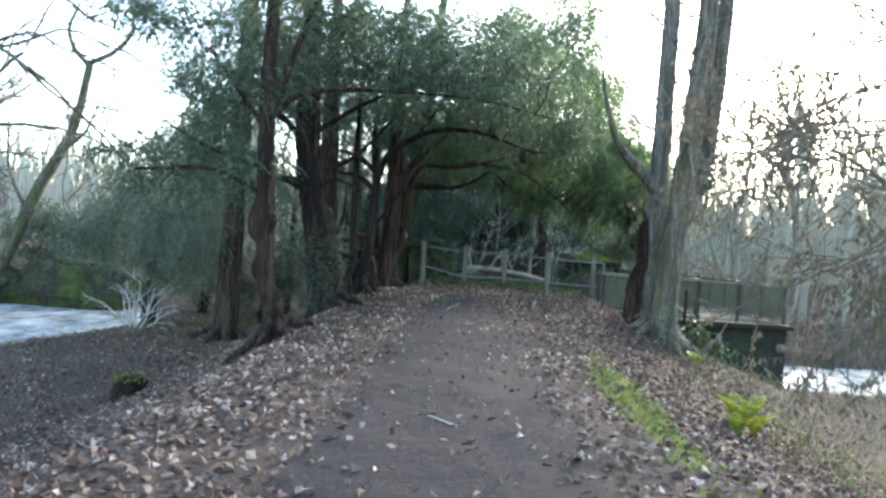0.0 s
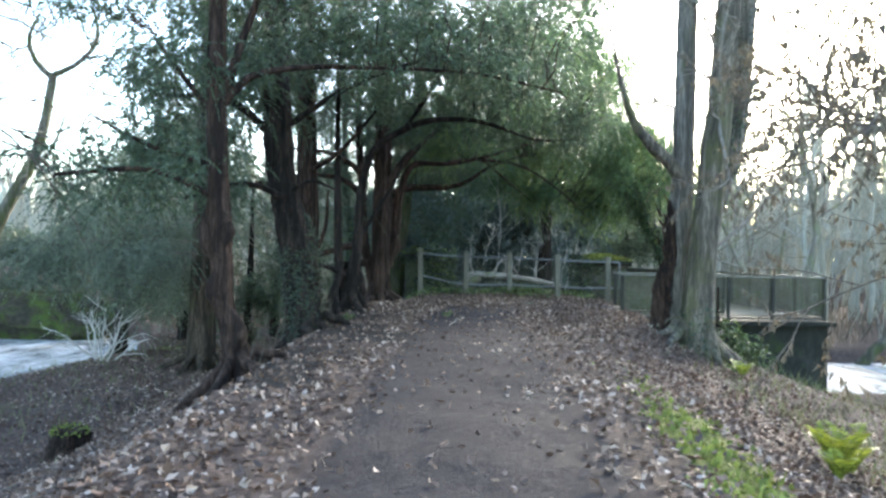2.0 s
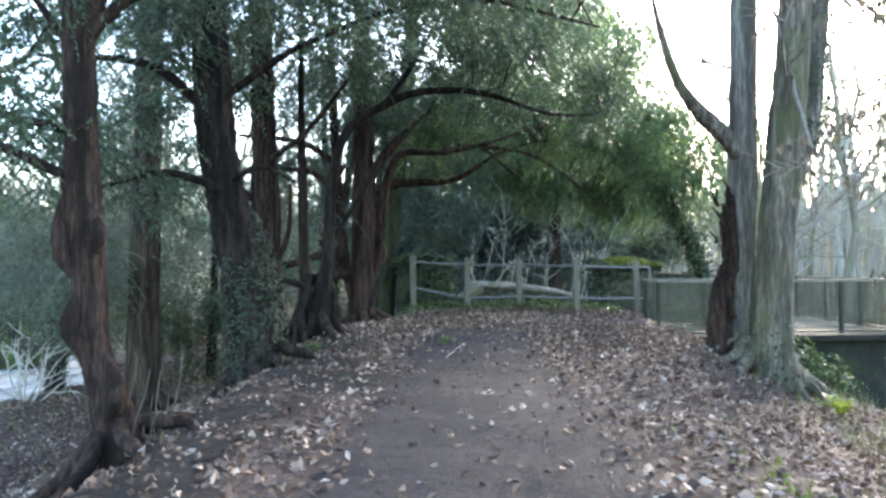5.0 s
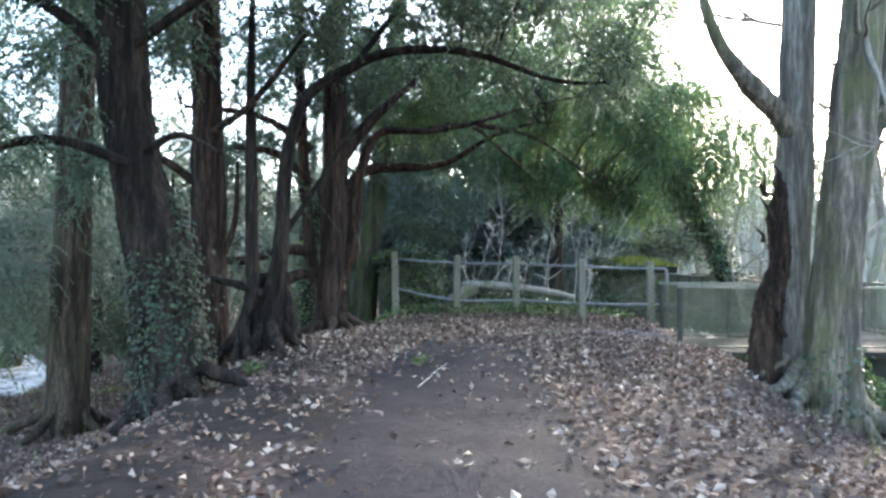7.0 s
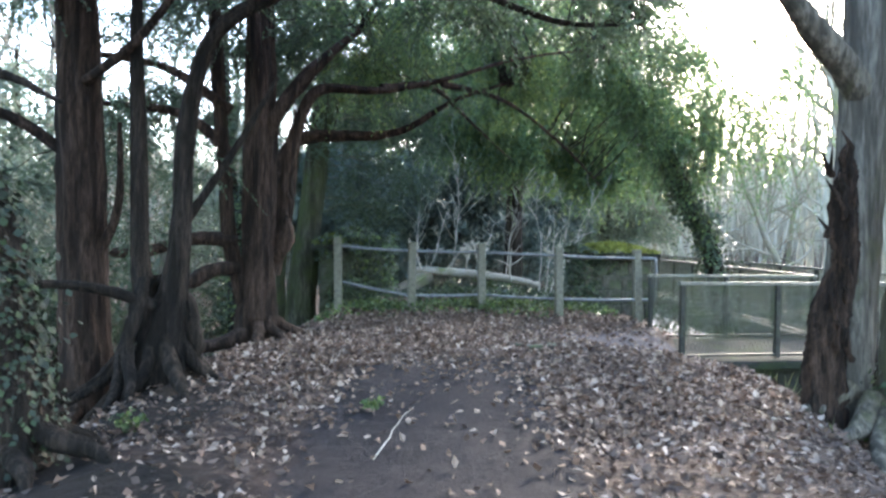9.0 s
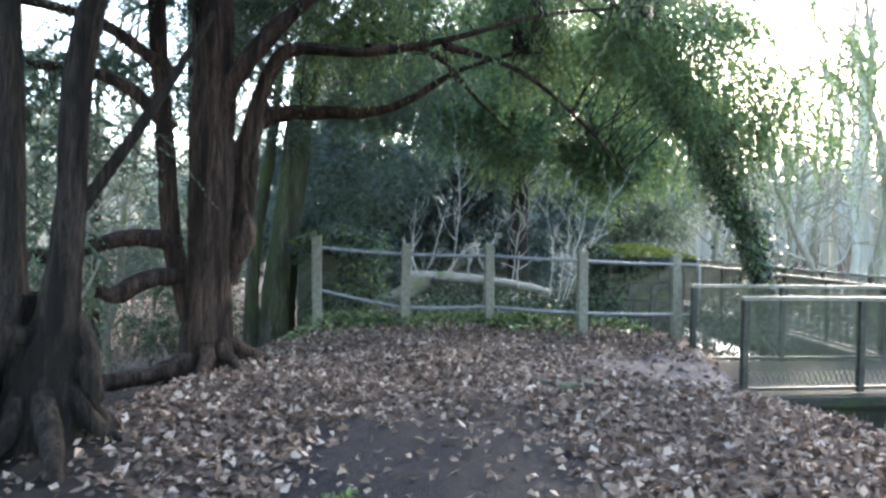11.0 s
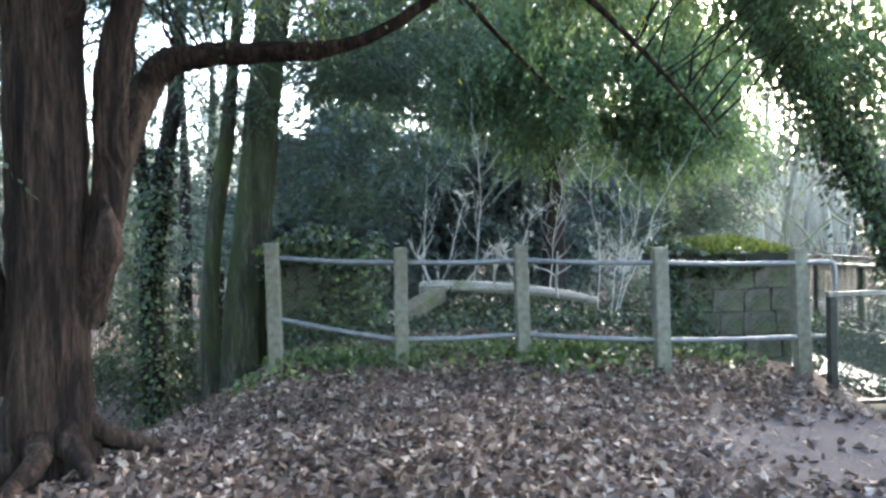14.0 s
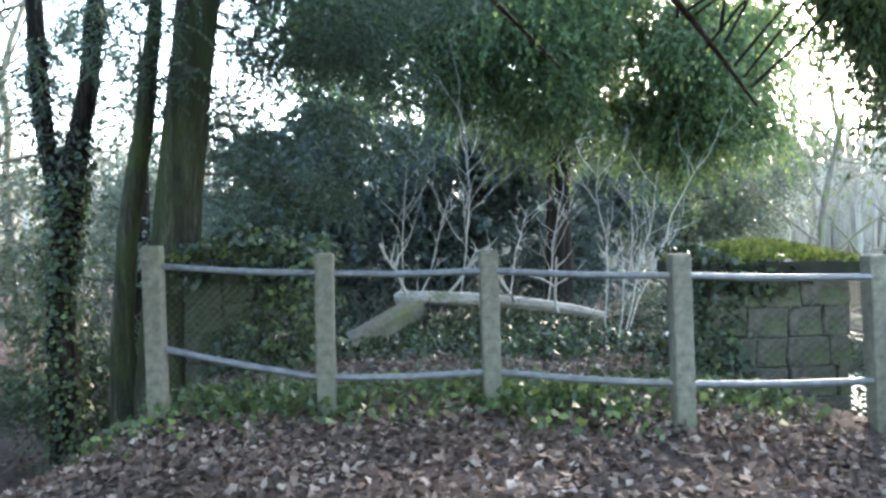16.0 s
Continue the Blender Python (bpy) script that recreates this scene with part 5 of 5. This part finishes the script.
def far_wood():
    b = Bag()
    n = 0
    while n < 620:
        a, d = (rng.uniform(.2, 1.0) if n % 2 else rng.uniform(-1.35, 1.35)) if n % 7 else rng.uniform(0, 2 * math.pi), rng.uniform(27, 95)
        if d > 70 and rng.random() < .3:
            continue
        x, y = 1 + d * math.sin(a), 14 + d * math.cos(a)
        if river_distance(np.array(x), np.array(y)) < 5 or (abs(x) < 9 and y < 41):
            continue
        n += 1
        z, h, r = gz(x, y), rng.uniform(8, 15), rng.uniform(.09, .24)
        line = limb_line((x, y, z - .3), (x + rng.normal(0, .8), y + rng.normal(0, .8), z + h), 0, .1, 8)
        tube(b, line, np.linspace(r, .03, 8), 5)
        for k in range(8):
            u = rng.uniform(.25, .98)
            fork_out(b, along(line, u), rand_dirs(1)[0] * np.array([1, 1, .3]) + np.array([0, 0, .7]), h * rng.uniform(.14, .3) * (1.25 - u * .6), r * .4 * (1.15 - u * .7) + .012, 1, .6, .25, None, (2, 3), .2, 3)
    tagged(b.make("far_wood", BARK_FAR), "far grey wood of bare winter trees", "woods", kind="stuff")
    b = Bag()
    n = 30000
    a, d = rng.uniform(-1.5, 1.5, n), 19 + 60 * rng.random(n) ** 1.4
    x, y = 1 + d * np.sin(a), 14 + d * np.cos(a)
    ok = (river_distance(x, y) > 4.6) & ((np.abs(x - 1) > 8) | (y > 42))
    x, y = x[ok], y[ok]; n = len(x)
    p = np.stack([x, y, ground_z(x, y) - .05], 1)
    v, f = blades(p, rand_dirs(n) * .5 + np.array([0, 0, 1]), rand_dirs(n), rng.uniform(.4, 1.5, n), rng.uniform(.015, .05, n))
    b.add(v, f)
    poles, m = Bag(), 0
    while m < 900:
        a, d = rng.uniform(-1.4, 1.4), 20 + 70 * rng.random() ** 1.2
        x, y = 1 + d * math.sin(a), 14 + d * math.cos(a)
        if river_distance(np.array(x), np.array(y)) < 4.8 or (abs(x - 1) < 9 and y < 42):
            continue
        m += 1
        fork_out(poles, (x, y, gz(x, y) - .1), rand_dirs(1)[0] * .25 + np.array([0, 0, 1]), rng.uniform(1.8, 6.5), rng.uniform(.015, .04), 1, .5, .3, None, (4, 6), .2, 3)
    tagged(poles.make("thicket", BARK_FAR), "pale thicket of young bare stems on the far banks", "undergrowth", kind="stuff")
    # Distant blades take the same grey, lightened for haze.
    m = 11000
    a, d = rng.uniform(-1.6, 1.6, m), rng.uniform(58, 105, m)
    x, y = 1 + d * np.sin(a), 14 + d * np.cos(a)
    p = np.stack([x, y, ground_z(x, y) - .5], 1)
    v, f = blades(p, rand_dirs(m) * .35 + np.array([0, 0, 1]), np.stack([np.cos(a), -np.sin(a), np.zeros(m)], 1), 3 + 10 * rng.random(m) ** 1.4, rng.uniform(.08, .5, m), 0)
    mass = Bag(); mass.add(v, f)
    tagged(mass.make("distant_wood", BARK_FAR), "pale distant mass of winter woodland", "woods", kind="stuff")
    tagged(b.make("brushwood", DEAD_LEAF), "brown winter brush on the far banks", "undergrowth", kind="stuff")


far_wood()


def scatter(n, x0, x1, y0, y1, keep):
    x, y = rng.uniform(x0, x1, n), rng.uniform(y0, y1, n)
    ok = rng.random(n) < keep(x, y)
    x, y = x[ok], y[ok]
    return np.stack([x, y, ground_z(x, y)], 1)


def fading(keep, x0, x1, y0, y1, rim):
    """The same, thinning out towards the rim of a stretch."""
    return lambda x, y: keep(x, y) * soft_step(np.minimum(np.minimum(x - x0, x1 - x), np.minimum(y - y0, y1 - y)) / rim + rng.normal(0, .15, np.shape(x)))


def litter_keep(x, y):
    d = x - np.interp(y, MIDDLE[:, 0], MIDDLE[:, 1])
    mud = soft_step((1.4 - np.abs(d + .05)) / .8) * soft_step((19 - y) / 3.5)
    turn = np.exp(-(((x - 4.0) / 1.6) ** 2 + ((y - 19.4) / 1.5) ** 2) ** 1.5)
    patch = .55 + .45 * np.sin(1.9 * x + 1.3 * np.sin(1.7 * y)) * np.sin(1.4 * y + x)
    keep = (1 - .93 * np.clip(mud, 0, 1)) * (1 - .96 * turn) * (.45 + .55 * patch)
    keep *= 1 - .8 * humus_shade_at(x, y)
    keep *= 1 - .75 * np.clip(moss_at(x, y), 0, 1)
    keep *= soft_step((ground_z(x, y) - WATER_Z - .05) / .4)
    keep *= np.where((x > 4.5) & (y > 19.1), .12, 1)
    return keep


p = np.concatenate([scatter(n, *area, fading(litter_keep, *area, rim)) for n, area, rim in (
    (125000, (-6.5, 7.5, -2, 25), 1.2), (40000, (-3, 5, 14, 24), 1.0), (70000, (-14, -4.5, -2, 29), 2.0), (10000, (4, 13, -2, 21), 2.0), (5000, (-2, 6, 21.5, 26), 1.0), (9000, (-9, 9, -12, 1), 2.5))])
n = len(p)
flat = rand_dirs(n) * np.array([1, 1, .45])
v, f = blades(p + np.array([0, 0, .012]) + rng.uniform(0, .02, (n, 1)) * np.array([0, 0, 1]), flat, rand_dirs(n) * np.array([1, 1, .55]), rng.uniform(.04, .105, n), rng.uniform(.03, .075, n), rng.uniform(-.45, .5, (n, 1)))
b = Bag(); b.add(v, f)
tagged(b.make("fallen_leaves", LITTER, smooth=False), "brown fallen leaves strewn beside the path", "leaf litter", kind="stuff")

p = scatter(26000, 0, 4.5, 2, 12, lambda x, y: np.clip(np.exp(-((x - np.interp(y, MIDDLE[:, 0], MIDDLE[:, 1]) - 1.75) / .25) ** 2) * np.exp(-((y - 6.2) / 2.2) ** 2), 0, 1))
n = len(p)
v, f = blades(p, rand_dirs(n) + np.array([0, 0, .7]), rand_dirs(n), rng.uniform(.03, .08, n), rng.uniform(.02, .05, n))
b = Bag(); b.add(v, f)
tagged(b.make("moss", MOSS), "yellow-green moss along the path's rim", "moss", kind="stuff")

p = scatter(26000, -1.4, 4.4, 21.2, 24.6, lambda x, y: np.exp(-((y - 22.6 - .2 * np.sin(2 * x)) / .52) ** 2) * (.3 + .7 * (np.sin(3.1 * x + 2 * y) > -.2)) * soft_step((x + 1.4) / .8))
n = len(p)
v, f = blades(p + rng.uniform(.0, .14, (n, 1)) * np.array([0, 0, 1]), rand_dirs(n) + np.array([0, -.3, .1]), rand_dirs(n), rng.uniform(.05, .1, n), rng.uniform(.04, .08, n), .2)
b = Bag(); b.add(v, f)
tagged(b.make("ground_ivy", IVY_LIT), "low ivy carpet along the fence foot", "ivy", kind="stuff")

p = scatter(22000, -.6, 5.0, 24.4, 31.5, lambda x, y: .9 * soft_step((y - 24.2) / 1.4) * (.45 + .55 * (np.sin(2.3 * x + 1.1 * y) * np.sin(1.7 * y - x) > -.35)))
n = len(p)
lift = .38 * np.exp(-(((p[:, 0] - 2.4) / 1.6) ** 2 + ((p[:, 1] - 28.6) / 1.2) ** 2)) + .1
v, f = blades(p + (rng.random(n) * lift)[:, None] * np.array([0, 0, 1]), rand_dirs(n) + np.array([0, -.3, .1]), rand_dirs(n), rng.uniform(.06, .13, n), rng.uniform(.05, .1, n), .2)
b = Bag(); b.add(v, f)
tagged(b.make("dark_ivy", IVY_LEAF), "dark ivy carpet about the fallen trunk", "ivy", kind="stuff")

p = scatter(9000, 3.2, 14, 3, 21, lambda x, y: .8 * soft_step((x - np.interp(y, MIDDLE[:, 0], MIDDLE[:, 1]) - 3.2) / 2) * (ground_z(x, y) > WATER_Z + .05) * np.where((x > 4.2) & (y > 19), 0, 1))
q = scatter(5000, -14, -4, 4, 24, lambda x, y: .7 * (ground_z(x, y) > WATER_Z + .05) * soft_step((-x - 4.5) / 3))
p = np.concatenate([p, q]); n = len(p)
v, f = blades(p, rand_dirs(n) * .6 + np.array([0, 0, 1]), rand_dirs(n), rng.uniform(.1, .35, n), rng.uniform(.008, .02, n))
b = Bag(); b.add(v, f)
tagged(b.make("bank_grass", GRASS_LEAF), "pale rough grass on the lower banks", "grass", kind="stuff")


def fern(x, y, size, count=9):
    root = thing("fern", (x, y, gz(x, y)), "bright yellow-green fern on the bank", "fern")
    for k in range(count):
        a = 2 * math.pi * k / count + rng.uniform(-.3, .3)
        d = np.array([math.cos(a), math.sin(a), 0])
        L = size * rng.uniform(.7, 1.15)
        u = np.linspace(0, 1, 16)
        line = d * (L * .55 * u ** 1.3)[:, None] + np.array([0, 0, 1]) * (L * (1.15 * u - .4 * u ** 2.6))[:, None]
        b = Bag()
        tube(b, line[::3], np.linspace(.006, .002, len(line[::3])), 3)
        way = np.gradient(line, axis=0); side = np.cross(way, [0, 0, 1.0]); side /= np.linalg.norm(side, axis=1, keepdims=True) + 1e-9
        for s in (1, -1):
            v, f = blades(line[2:], side[2:] * s + way[2:] * 4, np.cross(side[2:], way[2:]) + way[2:] * 8, L * .26 * np.sin(np.clip(u[2:], .12, .97) * 2.9), np.full(14, L * .055))
            b.add(v, f)
        b.make("frond", FERN_LEAF, root)


for x, y, s in ((4.25, 8.5, .62), (4.6, 8.9, .5), (4.0, 8.0, .35), (5.6, 14.3, .4)):
    fern(x, y, s)


# ---- railing of the far bank ----
railing = thing("railing", (-6.2, 34.5, gz(-6.2, 34.5)), "pale weathered railing on the far bank", "railing")
for k in range(4):
    bag = Bag(); x_ = -2.7 + 1.8 * k
    box(bag, (x_, .1 * k, (.72 - railing.location.z) / 2 - .1), (.1, .1, .72 - railing.location.z + .2))
    bag.make("post", CONCRETE, railing, smooth=False)
for zz in (.68, .1):
    bag = Bag()
    tube(bag, np.array([(-2.8, -.06, zz - railing.location.z), (0, .1, zz - .02 - railing.location.z), (2.8, .26, zz - railing.location.z)]), np.full(3, .05), 8)
    bag.make("rail", CONCRETE, railing)


# ---- stump, brush heap, stones and sticks ----
stump = thing("stump", (-5.2, 11.3, gz(-5.2, 11.3)), "low rotten stump with yellow moss on the lower bank", "stump")
trunk_part(stump, [(0, 0, -.2, .34), (.02, 0, .1, .26), (.03, .02, .32, .22), (.03, .02, .36, .05)], DEAD_WOOD, 14, .2, 5, "body")
n = 220
p = rand_dirs(n) * np.array([.24, .24, .08]) + np.array([.03, 0, .32])
v, f = blades(p, rand_dirs(n) + np.array([0, 0, .4]), rand_dirs(n), rng.uniform(.03, .08, n), rng.uniform(.02, .05, n))
b = Bag(); b.add(v, f); tagged(b.make("moss", MOSS, stump, "yellow-green moss"), kind="stuff")

heap = thing("brush_heap", (2.6, 28.4, gz(2.6, 28.4)), "dark heap of dead twigs and roots under the fallen trunk", "brush")
b = Bag()
for k in range(150):
    x, y = rng.normal(0, 1.0), rng.normal(.3, .5)
    fork_out(b, (x, y, rng.uniform(-.1, .25)), rand_dirs(1)[0] * np.array([1, 1, .5]) + np.array([0, 0, .25]), rng.uniform(.4, 1.1), .014, 1, .7, 0, None, (1, 3), .3, 4)
tagged(b.make("dead_wood", DEAD_WOOD, heap), kind="stuff")


def stone(x, y, size, k):
    root = tagged(part("stone", worn_box(size, min(size) * .3, 2, min(size) * .22, k * 7.7), STONE, None), "half-buried rounded grey stone among fallen leaves", "stone")
    root.location = (x, y, gz(x, y) - size[2] * .35)
    root.rotation_euler = (0, 0, k * 1.3)


for k, (x, y, size) in enumerate(((2.05, 17.75, (.22, .14, .13)), (2.3, 17.9, (.14, .12, .1)), (1.9, 18.0, (.12, .1, .08)))):
    stone(x, y, size, k)


def stick(x, y, length, turn, r=.008, material=TWIG_WHITE, label="thin pale stick lying on the path"):
    b = Bag()
    d = np.array([math.cos(turn), math.sin(turn)])
    line = []
    for u in np.linspace(-.5, .5, 7):
        q = np.array((x, y)) + d * length * u + rng.normal(0, length * .02, 2)
        line.append((*q, gz(*q) + r + .008))
    tube(b, np.array(line), np.linspace(r, r * .5, 7), 5)
    tagged(b.make("stick", material), label, "stick")


stick(.34, 14.6, 1.1, 1.28, .006)
stick(.3, 4.6, .3, 2.4)
stick(1.75, 5.4, .35, 2.0)
stick(-2.1, 7.9, 1.0, .5, .018, TWIG_DARK, "dark fallen branch on the bank")
stick(-3.4, 6.8, 1.6, .2, .02, TWIG_DARK, "dark fallen branch on the bank")
stick(-4.6, 9.0, 1.4, -.3, .02, TWIG_DARK, "dark fallen branch on the bank")


def sprig(x, y, size, count, label):
    root = thing("sprig", (x, y, gz(x, y)), label, "plant")
    for k in range(count):
        a = k * 2.4
        b = Bag()
        tip = np.array([math.cos(a) * size * .6, math.sin(a) * size * .6, size * rng.uniform(.4, .8)])
        stem = limb_line((0, 0, -.02), tip, .3, .1, 5)
        tube(b, stem, np.linspace(.003, .0015, 5), 3)
        v, f = blades(stem[1:].repeat(2, 0), rand_dirs(8) + np.array([0, 0, .2]), rand_dirs(8), rng.uniform(.035, .06, 8), rng.uniform(.025, .045, 8), .2)
        b.add(v, f)
        b.make("shoot", IVY_LIT, root)


sprig(.16, 15.16, .14, 9, "small green sprig growing on the path")
sprig(-1.75, 14.9, .2, 9, "small yellow-green weed at the yew's foot")
sprig(5.55, 14.6, .25, 9, "leafy weed at the foot of the mossy tree")


def mossy_bank(x, y, size, k):
    bm = bmesh.new()
    bmesh.ops.create_icosphere(bm, subdivisions=4, radius=1.0)
    for v in bm.verts:
        n_ = Vector(noise.noise_vector(v.co * 1.6 + Vector((k, 0, k)))) * .3 + Vector(noise.noise_vector(v.co * 5)) * .08
        v.co = Vector(((v.co.x + n_.x) * size[0], (v.co.y + n_.y) * size[1], (v.co.z + n_.z) * size[2]))
    ob = tagged(part("mossy_bank", bm, surface("dark_mossy_earth", (0.012, 0.011, 0.008), (0.06, 0.05, 0.035), 5, (1, 1, 1), .95, .05, (0.05, 0.07, 0.015), (.45, .6), 1.2), None), "dark undercut river bank grown with moss", "river bank")
    ob.location = (x, y, WATER_Z + size[2] * .3)


mossy_bank(-16.6, 30.6, (2.8, 1.3, 1.5), 1.0)
mossy_bank(-21, 30.5, (3.0, 1.5, 1.4), 4.0)
